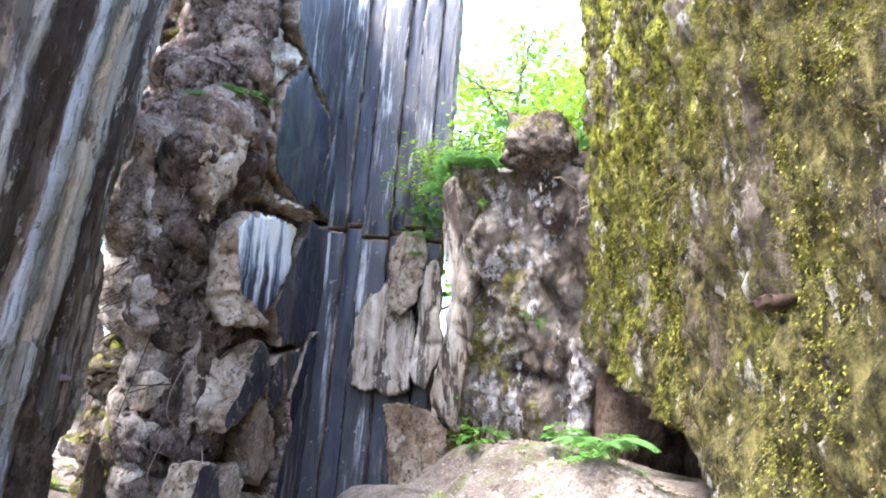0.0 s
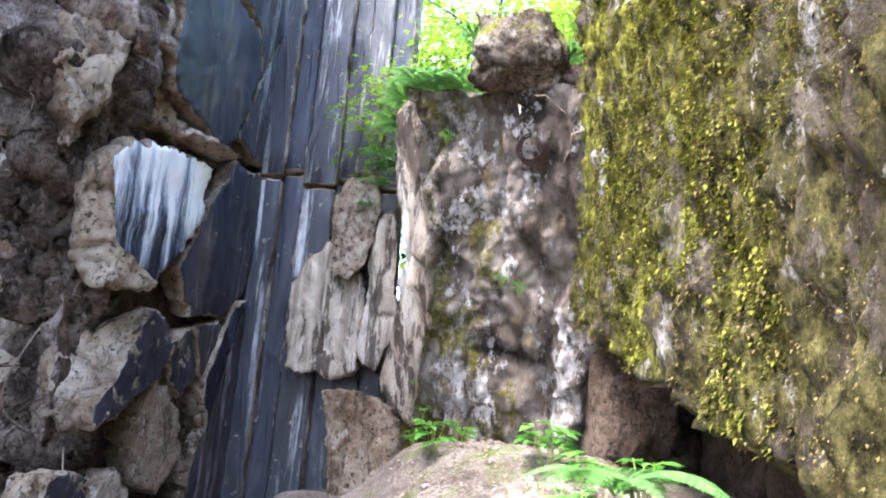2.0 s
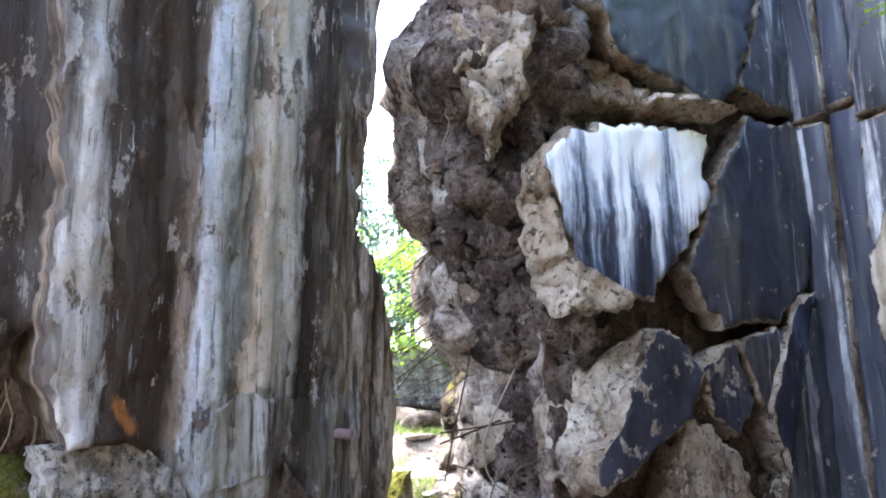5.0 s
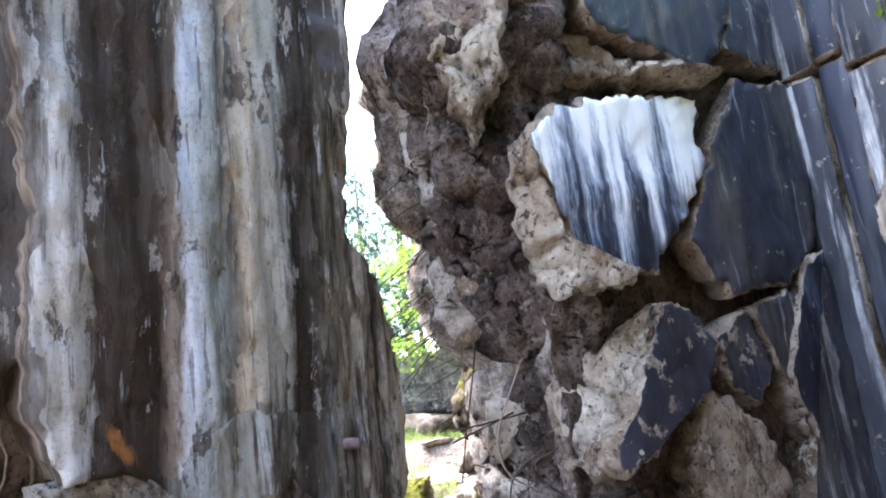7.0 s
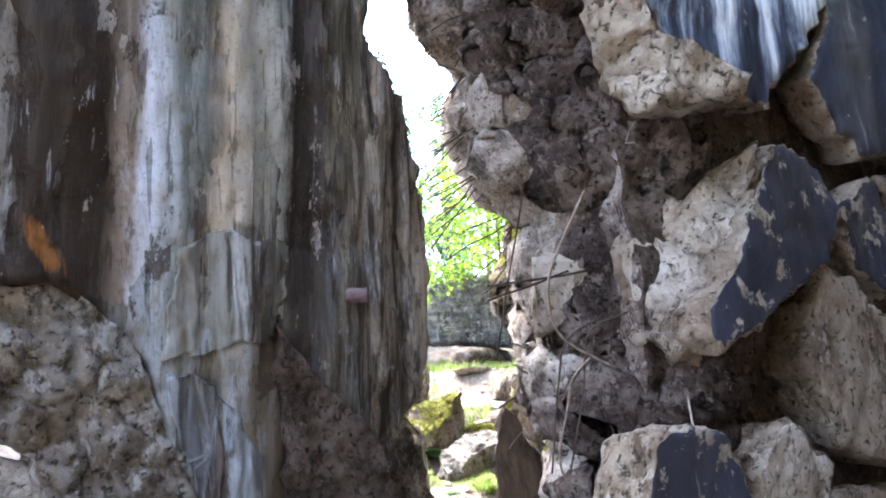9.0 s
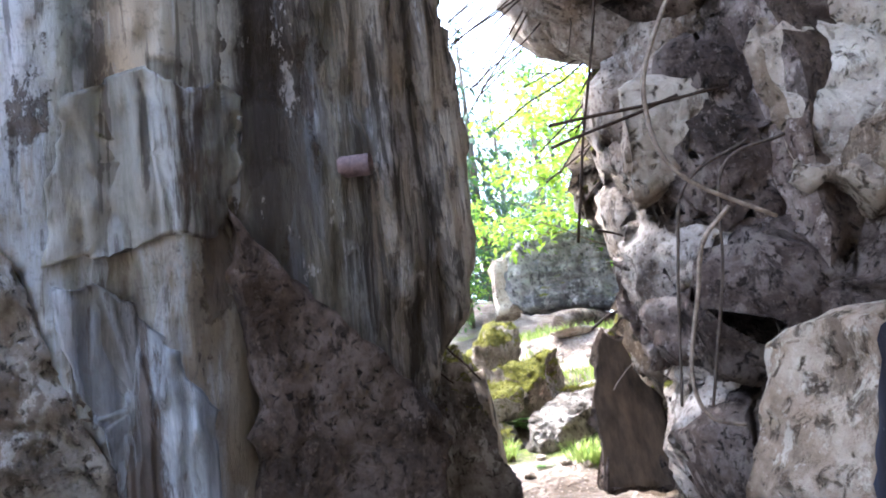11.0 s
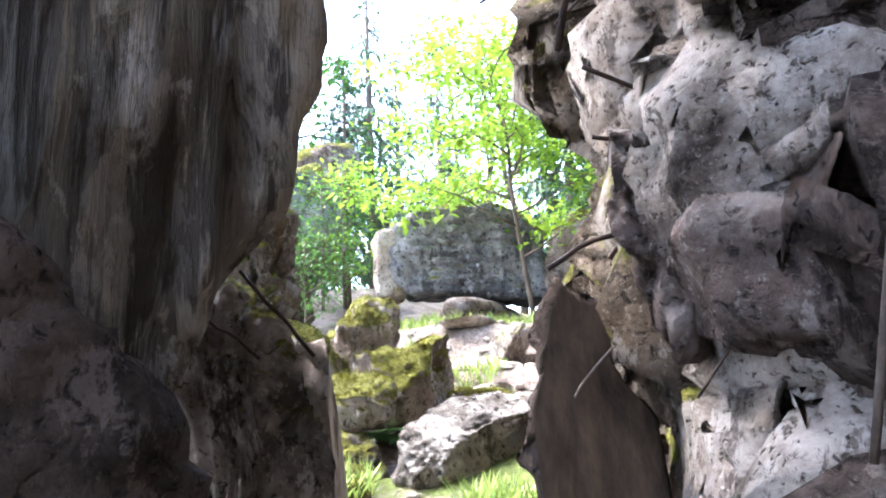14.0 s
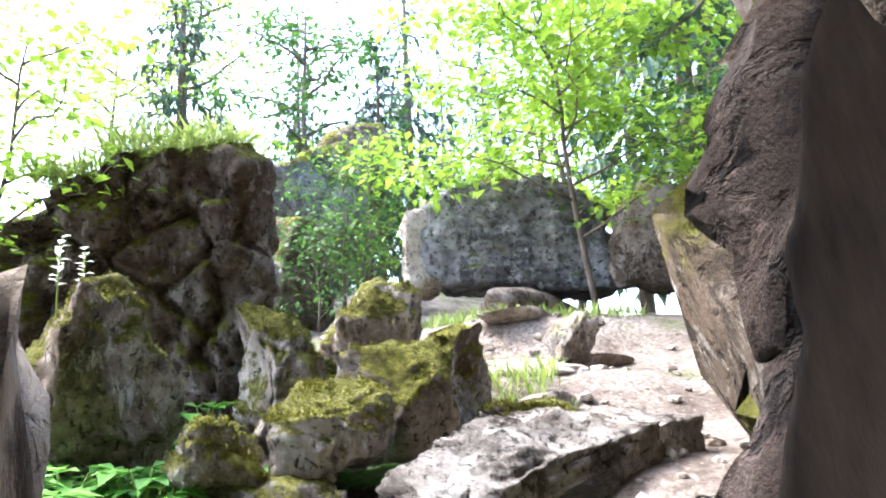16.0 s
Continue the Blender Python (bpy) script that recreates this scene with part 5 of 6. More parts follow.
for i, (s, za, zb, r, dk) in enumerate(ROOTS):
    a, n = rubble_at(s, za)
    b, n2 = rubble_at(s + _rng.uniform(-0.2, 0.2), zb)
    v, f = tube(bend(a + n * 0.04, b + n2 * 0.10, 18, -0.05, 0.2, i * 5.1), np.linspace(r, r * 0.55, 19), 6)
    mesh("root", v, f, M_ROOTDARK if dk else M_ROOT, parent=rubble)


def curve(pts, n=8):
    """A smooth line through a few points."""
    p = [np.array(q, float) for q in pts]
    p = [2 * p[0] - p[1]] + p + [2 * p[-1] - p[-2]]
    out = []
    for i in range(1, len(p) - 2):
        for k in range(n):
            t = k / n
            out.append(0.5 * (2 * p[i] + (p[i + 1] - p[i - 1]) * t + (2 * p[i - 1] - 5 * p[i] + 4 * p[i + 1] - p[i + 2]) * t * t + (3 * p[i] - p[i - 1] - 3 * p[i + 1] + p[i + 2]) * t ** 3))
    return out + [p[-2]]


LOOPS = [
    ([(-3.45, 8.45, 1.25), (-3.48, 8.16, 1.17), (-3.53, 8.10, 1.09), (-3.57, 8.09, 0.97), (-3.62, 8.07, 0.80), (-3.63, 8.08, 0.70), (-3.62, 8.12, 0.65), (-3.60, 8.19, 0.63), (-3.5, 8.6, 0.6)], 0.0075, M_ROOTMID),
    ([(-3.2, 8.6, 2.4), (-3.22, 7.95, 1.75), (-3.25, 7.78, 1.45), (-3.27, 7.77, 1.31), (-3.27, 7.80, 1.22), (-3.25, 7.86, 1.16), (-3.2, 8.0, 1.08), (-3.1, 8.7, 0.95)], 0.008, M_ROOTMID),
    ([(-3.68, 8.6, 1.5), (-3.70, 8.33, 1.36), (-3.77, 8.30, 1.13), (-3.88, 8.30, 0.68)], 0.006, M_ROOTDARK),
    ([(-3.62, 8.7, 1.5), (-3.64, 8.43, 1.39), (-3.72, 8.42, 1.07), (-3.83, 8.38, 0.67)], 0.006, M_ROOTDARK),
    ([(-4.699, 8.639, 0.759), (-4.698, 8.659, 0.784), (-4.696, 8.686, 0.808), (-4.693, 8.718, 0.836), (-4.689, 8.752, 0.863), (-4.659, 8.772, 0.902), (-4.651, 8.851, 0.97)], 0.003, M_ROOTMID),
]
for k, (pts, r, m) in enumerate(LOOPS):
    eye = np.array(((-2.79, 7.01, 0.76), (-2.38, 6.80, 0.79), (0, 0, 0), (0, 0, 0), (0, 0, 0))[k])
    far_by = (1.22, 1.42, 1.0, 1.0, 1.0)[k]
    line = curve([eye + (np.array(q) - eye) * far_by for q in pts[1:-1]] if k < 2 else pts)
    v, f = tube(line, np.linspace(r, r * 0.8, len(line)), 8)
    mesh("root", v, f, m, parent=rubble)
for i in range(40):
    q, n = rubble_at(_rng.uniform(0.1, 1.0), _rng.uniform(1.0, 5.0))
    e = q + n * _rng.uniform(0.02, 0.2) + np.array((_rng.uniform(-0.3, 0.2), _rng.uniform(-0.15, 0.15), -_rng.uniform(0.2, 0.7)))
    v, f = tube(bend(q, e, 7, 0.0, 0.15, i * 2.7), 0.0028, 4)
    mesh("rootlet", v, f, M_ROOTDARK if i % 3 else M_ROOT, parent=rubble)

# pipe stubs
def pipe(at, way, r, l, parent):
    way = unit(way)
    a = np.array(at, float)
    v1, f1 = tube([a - way * 0.05, a + way * l], r, 20)
    f1 = f1[:-2]
    v2, f2 = tube([a + way * l, a - way * 0.05], r * 0.82, 20)
    n = len(v1)
    ring = [(20 + k, 20 + (k + 1) % 20, n + (20 - (k + 1)) % 20, n + (20 - k) % 20) for k in range(20)]
    v, f = join([(v1, f1), (v2, f2[:-2] + [f2[-1]])])
    return mesh("pipe_stub", v, f, M_PIPE, parent=parent)


pipe(on_slab(7.53, 1.71, 0.03), N_SLAB + np.array((0, 1.4, 0)), 0.042, 0.07, streak_slab)
pipe(on_mid(0.62, 4.38, 0.0), (-0.35, -0.9, 0.1), 0.17, 0.16, mid_block)
chunk("steel_bracket", [on_moss(y, z, 0.08) for y, z in ((3.17, 2.19), (3.42, 2.19), (3.42, 2.155), (3.17, 2.155))], N_MOSS, 0.14, M_RUST, M_RUST, seg=0.03, rough=0.004, jag=0.004, rings=2, lip=0.005, parent=mossy_slab)
for a, b in [((0.9, 9.6, 4.2), (1.05, 9.0, 4.35)), ((1.0, 9.7, 4.6), (0.6, 9.2, 4.75)), ((0.4, 9.9, 4.95), (0.45, 9.3, 4.6))]:
    v, f = tube(bend(a, b, 8, 0.0, 0.12, a[2]), 0.008, 5)
    mesh("root", v, f, M_ROOT, parent=mid_block)

# ---- plants ----
def crown_leaves(rng, tips, count, spread_r, size, width, droop=0.3):
    pts, dirs, ln = [], [], []
    for _ in range(count):
        c, ax = tips[rng.randrange(len(tips))]
        p = c + np.array([rng.gauss(0, spread_r), rng.gauss(0, spread_r), rng.gauss(0, spread_r * 0.45)])
        d = unit(np.array(ax) * 0.6 + np.array([rng.gauss(0, 0.6), rng.gauss(0, 0.6), rng.gauss(-droop, 0.3)]))
        pts.append(p), dirs.append(d), ln.append(size * rng.uniform(0.6, 1.25))
    return blades(pts, dirs, ln, width)


def broadleaf(name, at, tall, reach, leaves, size, mat, seed, label, lean=(0, 0), limbs=9, base=0.3, r0=None, category="tree", group="", puff=0.16, width=0.62):
    """A tree or shrub: tapered trunk, limbs that fork, and a crown of leaves round their outer ends."""
    rng = random.Random(seed)
    at = np.array(at, float)
    r0 = r0 or tall * 0.014
    top = at + np.array((lean[0], lean[1], tall * 0.92))
    trunk = bend(at - (0, 0, 0.1), top, 10, 0.0, tall * 0.06, seed)
    tree = holder(name, tuple(at), label, category, group)
    v, f = tube(trunk, np.linspace(r0, r0 * 0.25, 11), 8)
    mesh("trunk", v, f, M_BARK, parent=tree)
    tips, wood = [(trunk[-1], (0, 0, 1))], []
    for i in range(limbs):
        s = base + (0.97 - base) * (i + rng.random() * 0.6) / limbs
        k = s * 10
        a = trunk[int(k)] + (trunk[min(10, int(k) + 1)] - trunk[int(k)]) * (k % 1)
        w = i * 2.4 + rng.uniform(-0.5, 0.5)
        l = reach * (1.15 - 0.75 * max(0.0, s - 0.35)) * rng.uniform(0.75, 1.15)
        e = a + np.array((math.cos(w) * l, math.sin(w) * l, l * rng.uniform(0.15, 0.5)))
        line = bend(a, e, 6, -l * 0.06, l * 0.2, seed + i * 1.3)
        wood.append(tube(line, np.linspace(r0 * 0.42, r0 * 0.10, 7), 5))
        for j in (2, 3, 4, 5, 6):
            tips.append((line[j], unit(e - a)))
        for _ in range(3):
            j = rng.randrange(2, 6)
            g = line[j] + np.array((rng.gauss(0, 1), rng.gauss(0, 1), rng.gauss(0.1, 0.4))) * l * 0.28
            wood.append(tube(bend(line[j], g, 3, 0, l * 0.05, i + j), np.linspace(r0 * 0.16, r0 * 0.06, 4), 4))
            tips.append((g, unit(g - line[j])))
    v, f = join(wood)
    mesh("branching", v, f, M_BARK, parent=tree, kind="stuff")
    v, f = crown_leaves(rng, tips, leaves, reach * puff, size, width)
    mesh("crown", v, f, mat, parent=tree, smooth=False, kind="stuff")
    return tree


def spruce(at, tall, seed, label, tiers=24, reach=None):
    rng = random.Random(seed)
    at = np.array(at, float)
    reach = reach or tall * 0.2
    tree = holder("spruce_tree", tuple(at), label, "tree", "spruces of the wood behind")
    v, f = tube([at - (0, 0, 0.3), at + (0, 0, tall * 0.5), at + (0.05, 0, tall)], [tall * 0.016, tall * 0.010, 0.01], 8)
    mesh("trunk", v, f, M_BARK, parent=tree)
    pts, dirs, ln, wood = [], [], [], []
    for i in range(tiers):
        s = 0.16 + 0.84 * i / tiers
        r = reach * (1 - s) ** 0.8 * rng.uniform(0.8, 1.15) + 0.06
        for k in range(7):
            w = rng.uniform(0, 6.28)
            a = at + np.array((0, 0, tall * s))
            e = a + np.array((math.cos(w) * r, math.sin(w) * r, -r * rng.uniform(0.15, 0.4)))
            wood.append(tube([a, (a + e) / 2 + (0, 0, r * 0.06), e], [0.012, 0.008, 0.004], 4))
            for j in range(12):
                t = rng.uniform(0.15, 1)
                p = a + (e - a) * t
                pts.append(p)
                dirs.append(unit(e - a) * 0.6 + np.array((rng.gauss(0, 0.5), rng.gauss(0, 0.5), rng.uniform(-1.0, -0.1))))
                ln.append(max(0.10, r * 0.30) * rng.uniform(0.6, 1.2))
    v, f = join(wood)
    mesh("branching", v, f, M_BARK, parent=tree, kind="stuff")
    v, f = blades(pts, dirs, ln, 0.34)
    mesh("needles", v, f, M_NEEDLE, parent=tree, smooth=False, kind="stuff")
    return tree


def fern(at, size, seed, label, fronds=9, fan=6.28, turn=0.0):
    """Arching fronds with paired leaflets, each frond a part."""
    rng = random.Random(seed)
    at = np.array(at, float)
    plant = holder("fern", tuple(at), label, "fern", "ferns")
    for i in range(fronds):
        w = turn + fan * (i + rng.uniform(-0.3, 0.3)) / fronds
        l = size * rng.uniform(0.7, 1.1)
        side = np.array((math.cos(w), math.sin(w), 0))
        line = [at + side * l * s * 0.95 + np.array((0, 0, l * (1.05 * s - 0.95 * s * s) * 0.85)) for s in np.linspace(0, 1, 16)]
        v, f = tube(line, np.linspace(0.006, 0.0015, 16) * size * 1.6, 4)
        pts, dirs, ln = [], [], []
        for j in range(2, 16):
            t = unit(line[j] - line[j - 1])
            x = unit(np.cross(t, (0, 0, 1)))
            w2 = l * 0.30 * math.sin(math.pi * (0.12 + 0.85 * j / 16)) ** 0.8
            for sg in (1, -1):
                for h in (0.0, 0.5):
                    pts.append(line[j - 1] + (line[j] - line[j - 1]) * h)
                    dirs.append(x * sg + t * 0.45 + np.array((0, 0, -0.12)))
                    ln.append(w2 * rng.uniform(0.85, 1.1))
        b = blades(pts, dirs, ln, 0.26, 0.1)
        vv, ff = join([(v, f), b])
        mesh("frond", vv, ff, M_FERN, parent=plant, smooth=False)
    return plant


def herb(at, size, seed, label, leaves=12, mat=None, group="herbs on the ground"):
    """A low plant: stalks with broad toothed leaves."""
    rng = random.Random(seed)
    at = np.array(at, float)
    plant = holder("herb", tuple(at), label, "plant", group)
    wood, pts, dirs, ln = [], [], [], []
    for i in range(leaves):
        w = i * 2.4 + rng.uniform(-0.4, 0.4)
        h = size * rng.uniform(0.4, 1.0)
        e = at + np.array((math.cos(w) * size * 0.3, math.sin(w) * size * 0.3, h))
        wood.append(tube(bend(at - (0, 0, 0.03), e, 4, 0, 0.02, seed + i), 0.003, 4))
        for k in range(3):
            a = w + (k - 1) * 0.9
            pts.append(e), dirs.append((math.cos(a), math.sin(a), rng.uniform(-0.35, 0.25))), ln.append(size * rng.uniform(0.35, 0.6))
    v, f = join(wood)
    mesh("stem", v, f, M_GRASS, parent=plant, kind="stuff")
    v, f = blades(pts, dirs, ln, 0.6, 0.3)
    mesh("foliage", v, f, mat or M_HERB, parent=plant, smooth=False, kind="stuff")
    return plant


def grass_patch(name, spots, n, size, mat, seed, label, z=None, droop=0.0):
    rng = random.Random(seed)
    pts, dirs, ln = [], [], []
    for _ in range(n):
        x, y, r, h = spots[rng.randrange(len(spots))]
        a, q = rng.uniform(0, 6.28), r * rng.random() ** 0.5
        px, py = x + math.cos(a) * q, y + math.sin(a) * q
        pts.append(np.array((px, py, (h if h is not None else height(px, py)) - 0.01)))
        dirs.append((rng.gauss(0, 0.5), rng.gauss(0, 0.5), 1.0 - droop))
        ln.append(size * rng.uniform(0.5, 1.3))
    v, f = blades(pts, dirs, ln, 0.09, 0.1)
    return mesh(name, v, f, mat, smooth=False, label=label, category="grass", kind="stuff")


# big ferns and herbs beside the mossy slab
fern((1.04, 5.21, 1.43), 0.42, 3, "large bright green fern beside the mossy slab", 10)
fern((1.15, 6.0, height(1.15, 6.0)), 0.30, 4, "bright green fern beside the mossy slab", 8)
fern((1.35, 5.6, height(1.35, 5.6)), 0.22, 5, "small bright green fern beside the mossy slab", 7)
fern((1.35, 6.6, height(1.35, 6.6)), 0.22, 6, "small bright green fern beside the mossy slab", 7)
for i, (x, y, s) in enumerate([(0.85, 8.3, 0.36), (1.1, 8.0, 0.28), (-0.25, 10.1, 0.34), (0.05, 10.2, 0.22), (1.15, 5.3, 0.2), (0.9, 5.6, 0.16), (1.3, 4.8, 0.2), (-0.55, 10.7, 0.18), (1.2, 7.4, 0.2), (1.4, 4.4, 0.16)]):
    herb((x, y, height(x, y)), s, 30 + i, "leafy bright green woodland herb on bare earth")
# plants on the block, the boulder and the ledges
for i, (x, y, z, s) in enumerate([(-0.75, 10.3, 5.3, 0.5), (-0.5, 10.1, 5.2, 0.42), (-0.2, 9.95, 5.15, 0.4), (-1.0, 10.7, 5.25, 0.5), (-1.1, 11.2, 5.1, 0.5), (-0.15, 9.95, 5.75, 0.28), (0.9, 10.0, 5.5, 0.4)]):
    fern((x, y, z), s, 60 + i, "green fern growing on top of the concrete block", 8)
for i, (x, y, z, s) in enumerate([(-1.35, 11.7, 4.75, 0.3), (-1.5, 11.7, 4.5, 0.28), (-1.45, 11.65, 4.9, 0.32), (-1.6, 11.7, 4.2, 0.2)]):
    fern((x, y, z), s, 70 + i, "dark green fern in a cleft of the wall", 7)
for i, (x, z) in enumerate([(0.55, 2.95), (0.35, 3.05), (-0.55, 2.3), (-0.62, 1.9), (-0.5, 1.6), (-0.35, 4.6)]):
    q = on_mid(x, z, 0.08)
    herb(q, 0.14, 80 + i, "small green plant rooted in the concrete block", 8, None, "plants rooted in the wall")
for i, (x, y, z, s) in enumerate([(-3.45, 8.7, 5.5, 0.35), (-3.4, 8.9, 5.6, 0.3), (-3.55, 8.4, 5.5, 0.25), (-3.85, 8.2, 5.3, 0.25)]):
    fern((x, y, z), s, 90 + i, "green fern on a ledge of the rubble", 7)
# shrubs and trees behind the block
for i, (x, y, z, h, r, n, s) in enumerate([(-0.9, 12.0, 4.3, 2.2, 0.9, 2400, 0.11), (0.3, 11.9, 4.3, 2.4, 1.0, 2600, 0.11), (1.2, 11.7, 4.3, 3.0, 1.1, 2600, 0.12), (-0.5, 13.4, 3.6, 3.8, 1.2, 2600, 0.13), (1.0, 14.0, 3.4, 5.4, 1.6, 3000, 0.14), (2.0, 12.5, 4.0, 4.4, 1.3, 2400, 0.13), (-0.3, 15.5, 3.2, 7.5, 2.0, 3000, 0.18), (1.8, 16.5, 3.0, 9.0, 2.2, 3000, 0.18)]):
    broadleaf("shrub", (x, y, z), h, r, n, s, M_LEAF if i != 3 else M_LEAFDARK, 200 + i, "bright green leafy shrub behind the concrete block", limbs=11, base=0.08, category="shrub", group="shrubs behind the block", puff=0.22)
mound = rock("earth_mound", (1.3, 14.3, 2.2), (5.2, 4.0, 4.6), (0, 0, 0), 77, M_EARTH, 4, 0.08, 4, 0.7, label="earth mound behind the concrete block", category="mound", kind="structure")
for i, (x, y, h, n) in enumerate([(-0.5, 19, 9, 1900), (2.0, 21, 11, 1900), (4.5, 18, 10, 1700), (-3.5, 20, 10, 1700)]):
    broadleaf("tree", (x, y, height(x, y)), h, h * 0.3, n, 0.26, M_LEAF, 220 + i, "tall broad-leaved tree in fresh green leaf", base=0.25, limbs=14, group="trees behind", puff=0.2)

# sapling before the far block, other trees beyond the passage
broadleaf("sapling", (-9.35, 12.35, 1.6), 3.1, 1.25, 4300, 0.105, M_LEAF, 301, "young maple in bright yellow-green leaf beside the block", (-0.15, -0.3), 15, 0.22, 0.03, puff=0.15)
broadleaf("sapling", (-8.25, 8.0, 0.9), 1.75, 0.62, 1500, 0.065, M_LEAF, 302, "young maple in bright green leaf behind the mossy block", (0.15, 0.25), 12, 0.3, 0.018, puff=0.2)
broadleaf("shrub", (-11.2, 10.9, 1.9), 1.4, 0.7, 1100, 0.07, M_LEAFDARK, 303, "thin green shrub among ruined blocks", limbs=10, base=0.1, category="shrub", puff=0.2)
broadleaf("shrub", (-11.7, 11.4, 2.0), 1.9, 0.7, 1000, 0.08, M_LEAF, 304, "thin green shrub among ruined blocks", limbs=10, base=0.1, category="shrub", puff=0.2)
broadleaf("shrub", (-10.5, 10.4, 1.6), 0.9, 0.55, 800, 0.06, M_LEAFDARK, 305, "low green shrub among ruined blocks", limbs=9, base=0.1, category="shrub", puff=0.2)
broadleaf("shrub", (-9.0, 13.4, 2.4), 1.3, 0.8, 1000, 0.08, M_LEAFDARK, 306, "green shrub behind the far block", limbs=9, base=0.1, category="shrub", puff=0.2)
for i, (x, y, h) in enumerate([(-15.2, 13.1, 4.8), (-20.5, 18.5, 8.5), (-10.2, 14.6, 8.0), (-18.5, 10.6, 8.5), (-12.2, 15.6, 7.0), (-17.5, 14.8, 7.5), (-19, 13.0, 6.0), (-24, 16.5, 7.0), (-14.8, 20.5, 9.5), (-16, 23, 11), (-27, 13, 9), (-13.0, 18.2, 9.0), (-29, 22, 11)]):
    spruce((x, y, height(x, y)), h, 310 + i, "slender grey-green spruce in the hazy wood")
for i, (x, y, h, n) in enumerate([(-15.5, 12.0, 5.5, 1300), (-19, 11.0, 7.5, 1500), (-22, 20, 9, 1500), (-17.0, 17.5, 7, 1500), (-13.5, 15.5, 5.5, 1500), (-25, 10, 9, 1300), (-12.0, 5.0, 6.0, 1500), (-16, 6.0, 7.0, 1500), (-11, 16, 6.5, 1500), (-21, 14, 5, 1200)]):
    broadleaf("tree", (x, y, height(x, y)), h, h * 0.27, int(n * 1.7), 0.14, M_LEAF if i % 3 else M_LEAFDARK, 330 + i, "broad-leaved tree in light green leaf", base=0.22, limbs=13, group="trees beyond the passage", puff=0.2)

# small plants beyond the passage
for i, (x, y, s) in enumerate([(-6.85, 9.25, 0.22), (-6.75, 9.35, 0.18), (-7.0, 9.2, 0.2), (-6.6, 8.55, 0.16), (-6.45, 8.65, 0.14), (-6.75, 8.8, 0.13), (-7.9, 9.6, 0.2), (-8.0, 9.35, 0.22), (-5.6, 8.75, 0.1), (-5.35, 9.1, 0.1)]):
    fern((x, y, height(x, y)), s, 400 + i, "small light green fern between boulders", 7)
for i in range(26):
    x, y = _rng.uniform(-7.1, -6.2), _rng.uniform(8.25, 8.7)
    herb((x, y, height(x, y)), _rng.uniform(0.10, 0.2), 420 + i, "leafy pale green herb between boulders", 9)
for i, (x, y) in enumerate([(-7.0, 8.45), (-6.9, 8.38)]):
    p = holder("flower", (x, y, 1.12), "white flower spike growing on a mossy boulder", "flower")
    v, f = tube([(x, y, 1.1), (x + 0.01, y, 1.32)], 0.003, 5)
    mesh("stalk", v, f, M_GRASS, parent=p)
    r = random.Random(i)
    v, f = blades([np.array((x + 0.01, y, 1.2 + 0.009 * k)) for k in range(16)], [(r.gauss(0, 1), r.gauss(0, 1), 0.3) for k in range(16)], [0.03] * 16, 0.7)
    mesh("petals", v, f, M_FLOWER, parent=p)
grass_patch("grass", [(-7.6, 10.3, 0.25, None), (-8.7, 10.5, 0.35, None), (-9.4, 11.4, 0.5, None), (-9.0, 12.0, 0.4, None), (-7.2, 10.1, 0.2, None), (-10.0, 11.5, 0.4, None), (-5.5, 9.0, 0.12, None), (-6.2, 8.7, 0.2, None)], 2600, 0.13, M_GRASS, 5, "pale green woodland grass between stones")
grass_patch("grass", [(-7.95, 8.75, 0.22, 1.95), (-8.1, 8.5, 0.2, 1.85), (-7.85, 9.0, 0.16, 2.0)], 900, 0.16, M_GRASS, 6, "pale grass hanging over the mossy block", None, 0.6)
grass_patch("grass", [(-0.7, 7.6, 0.25, None), (-0.4, 7.2, 0.25, None), (-1.0, 8.2, 0.25, None), (0.9, 6.6, 0.4, None)], 500, 0.09, M_GRASS, 7, "short green grass at the edge of the path")


def scatter_litter(spots, n, size, seed, label):
    rng = random.Random(seed)
    pts, dirs, ln = [], [], []
    for _ in range(n):
        x, y, r = spots[rng.randrange(len(spots))]
        a, q = rng.uniform(0, 6.28), r * rng.random() ** 0.5
        px, py = x + math.cos(a) * q, y + math.sin(a) * q
        pts.append(np.array((px, py, height(px, py) + 0.006)))
        dirs.append((math.cos(a * 7), math.sin(a * 7), rng.uniform(-0.1, 0.25))), ln.append(size * rng.uniform(0.5, 1.3))
    v, f = blades(pts, dirs, ln, 0.55, 0.3)
    return mesh("leaf_litter", v, f, M_DRY, smooth=False, label=label, category="leaf litter", kind="stuff")


scatter_litter([(0.5, 7.0, 1.3), (0.5, 9.0, 1.2), (-0.3, 8.2, 1.0), (1.2, 5.5, 0.8)], 1800, 0.05, 3, "dry brown leaves scattered over the trodden earth")


def moss_tufts(name, spots, size, mat, seed, parent):
    """Short hanging shoots, a few to a tuft, rooted in a surface."""
    rng = random.Random(seed)
    pts, dirs, ln = [], [], []
    for p, n in spots:
        for _ in range(4):
            pts.append(p + np.array([rng.gauss(0, 1), rng.gauss(0, 1), rng.gauss(0, 1)]) * size * 0.5)
            dirs.append(np.asarray(n) * 0.8 + np.array([rng.gauss(0, 0.35), rng.gauss(0, 0.5), rng.uniform(-1.3, 0.1)])), ln.append(size * rng.uniform(0.6, 1.6) * (0.6 if p[1] < 5 else 1.0))
    v, f = blades(pts, dirs, ln, 0.55, 0.5)
    return mesh(name, v, f, mat, smooth=False, parent=parent, kind="stuff")


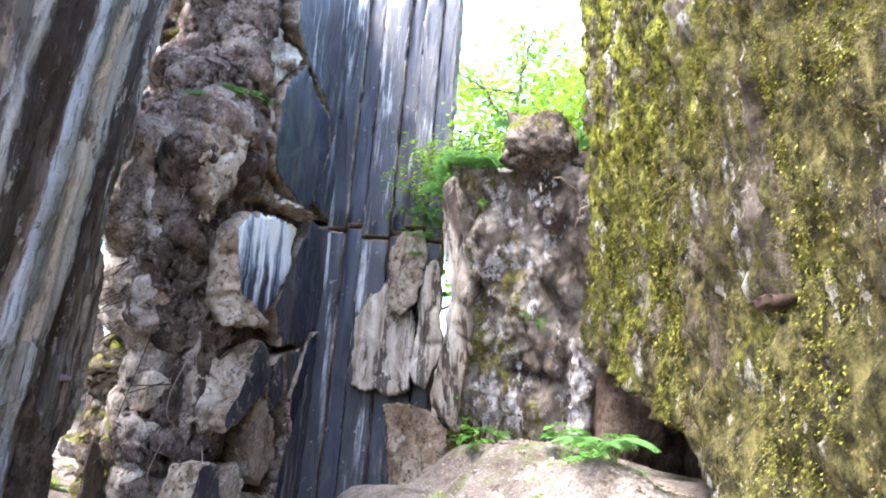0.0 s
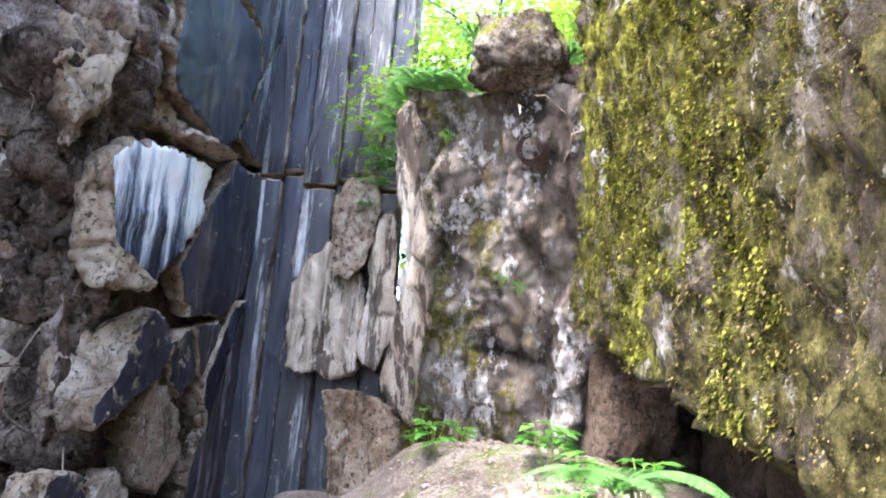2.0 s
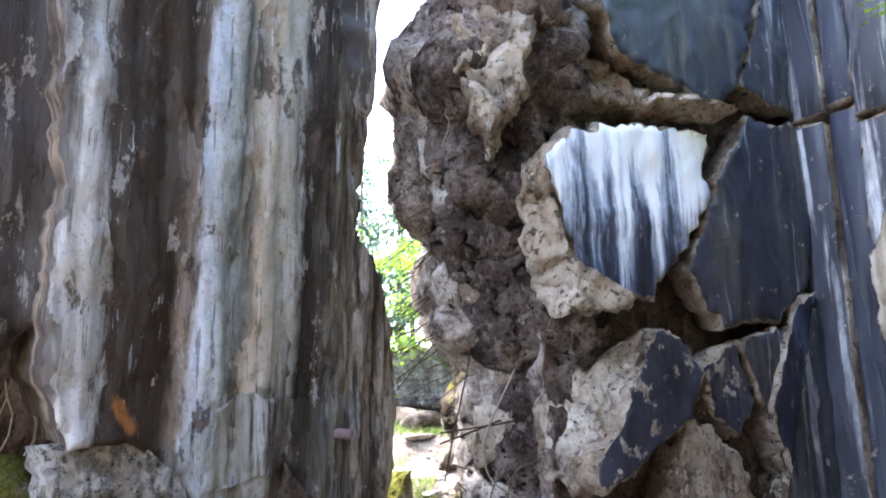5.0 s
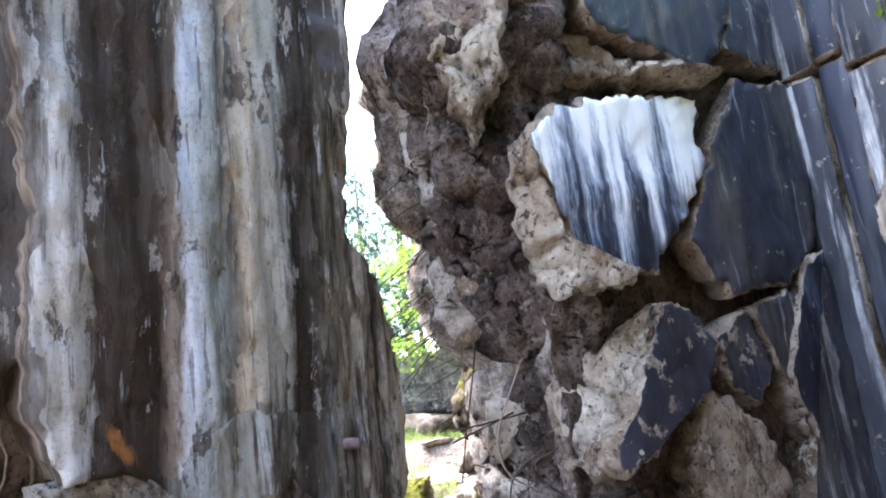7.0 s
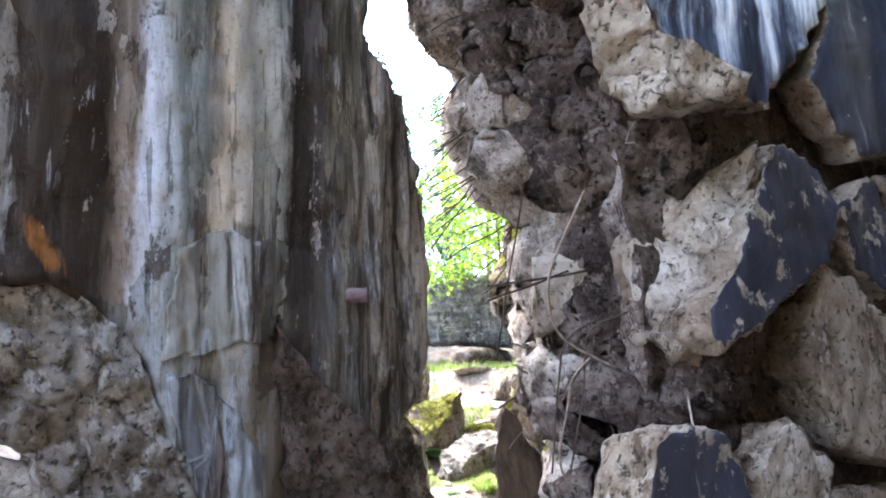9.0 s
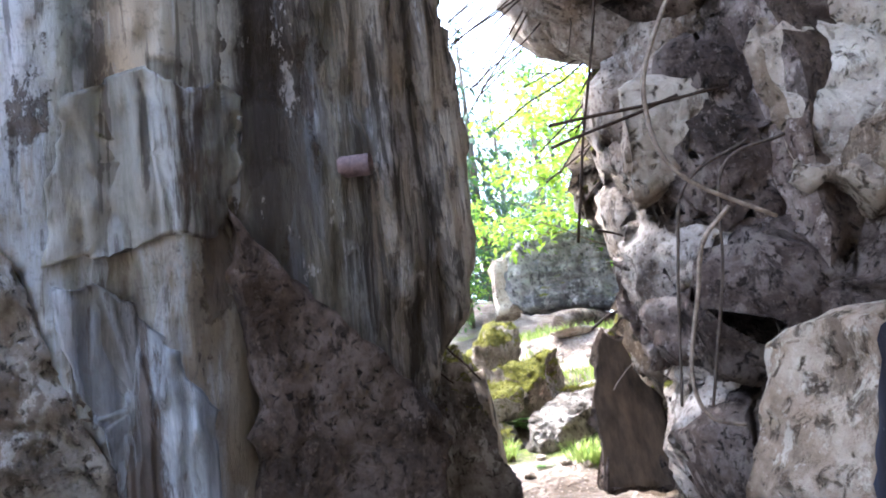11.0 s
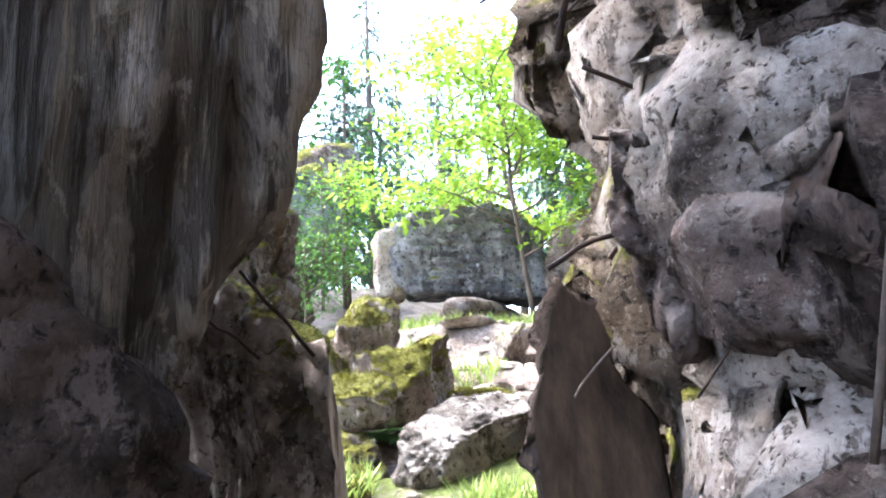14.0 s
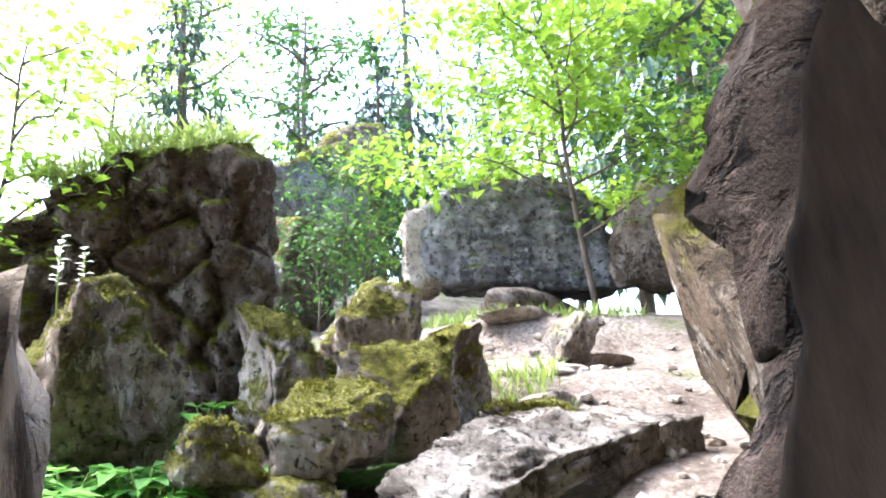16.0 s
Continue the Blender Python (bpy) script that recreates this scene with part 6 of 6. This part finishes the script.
_mr = random.Random(9)
for nm, mt, cnt, sz, lo in (("moss", M_TUFT, 14000, 0.027, 0.06), ("brown_moss", M_TUFTBROWN, 12000, 0.022, -0.3)):
    spots = []
    while len(spots) < cnt:
        y = 2.0 + 8.2 * _mr.random() ** 1.5
        z = _mr.uniform(0.6 + 0.2 * y, 6.5 if y > 5 else 4.5)
        if noise.fractal(Vector((y * 0.8, z * 0.45, 4 if nm == "moss" else 14)), 0.8, 2.1, 4) < lo:
            continue
        q = np.array(on_moss(y, z))
        q = q + np.array(N_MOSS) * (moss_relief(q) + fbm(q, 0.9) * 0.05)
        spots.append((q, np.array(N_MOSS)))
    moss_tufts(nm, spots, sz, mt, 4, mossy_slab)

# moss cushions on the boulders
for b in MOSSY:
    spots = []
    for p in b.data.polygons:
        q = np.array(p.center[:]) + np.array(b.location[:])
        if p.normal.z > 0.35 and _mr.random() < 0.35 and noise.fractal(Vector(q) * 4.0, 0.8, 2.1, 4) + 0.8 * p.normal.z > 0.45:
            spots.append((q, np.array(p.normal[:]) + np.array((0, 0, 0.6))))
    if spots:
        moss_tufts("moss", spots, 0.011, M_TUFT, 5, b)

# low greenery beside the sunken stones
for i in range(26):
    x, y = _rng.uniform(-7.75, -6.6), _rng.uniform(8.25, 8.95)
    herb((x, y, height(x, y)), _rng.uniform(0.10, 0.19), 700 + i, "low leafy green herb beside mossy stones", 9)
for i, (x, y, s) in enumerate([(-7.1, 8.95, 0.20), (-6.85, 9.2, 0.22), (-7.2, 9.45, 0.20), (-7.0, 8.6, 0.2), (-6.75, 9.32, 0.16)]):
    fern((x, y, height(x, y)), s, 740 + i, "small light green fern between boulders", 7)

# leaning pine behind the passage mouth
pine = holder("pine_tree", (-7.9, 13.7, 1.9), "leaning pine with a bare pinkish trunk", "tree")
v, f = tube(curve([(-7.9, 13.75, 1.7), (-7.912, 13.372, 2.70), (-7.952, 12.975, 3.473), (-7.99, 12.60, 4.204), (-8.05, 12.1, 5.6), (-8.1, 11.7, 7.5)]), np.linspace(0.11, 0.06, 41), 10)
mesh("trunk", v, f, M_PINE, parent=pine)
_pr = random.Random(8)
_w, _p, _d, _l = [], [], [], []
for i in range(26):
    z = _pr.uniform(2.6, 6.8)
    a = np.array((np.interp(z, (2.7, 4.2, 7.5), (-7.91, -7.99, -8.1)), np.interp(z, (2.7, 4.2, 7.5), (13.37, 12.6, 11.7)), z))
    w = _pr.uniform(0, 6.28)
    e = a + np.array((math.cos(w), math.sin(w), _pr.uniform(-0.5, 0.0))) * _pr.uniform(0.5, 1.3)
    _w.append(tube(bend(a, e, 5, 0.05, 0.12, i), np.linspace(0.014, 0.004, 6), 5))
    for k in range(60):
        q = a + (e - a) * _pr.uniform(0.3, 1.0)
        _p.append(q), _d.append((_pr.gauss(0, 0.6), _pr.gauss(0, 0.6), _pr.uniform(-1.2, 0.0))), _l.append(_pr.uniform(0.07, 0.17))
v, f = join(_w)
mesh("branching", v, f, M_BARK, parent=pine, kind="stuff")
v, f = blades(_p, _d, _l, 0.25)
mesh("needles", v, f, M_NEEDLE, parent=pine, smooth=False, kind="stuff")

# loose stones on the trodden earth
_sr = random.Random(21)
_pts = []
for i in range(420):
    x, y = (_sr.uniform(-0.8, 1.3), _sr.uniform(5.5, 10.5)) if i % 2 else (_sr.uniform(-9.5, -5.0), _sr.uniform(8.6, 12.0))
    r = _sr.uniform(0.012, 0.045)
    d, fc = ico(1)
    _pts.append((d * np.array([_sr.uniform(0.6, 1.3) for _ in d])[:, None] * r * np.array((1, 1, 0.6)) + np.array((x, y, height(x, y) + r * 0.2)), fc))
v, f = join(_pts)
mesh("gravel", v, f, M_PALE, smooth=False, label="small loose grey stones lying on the earth", category="gravel", kind="stuff")
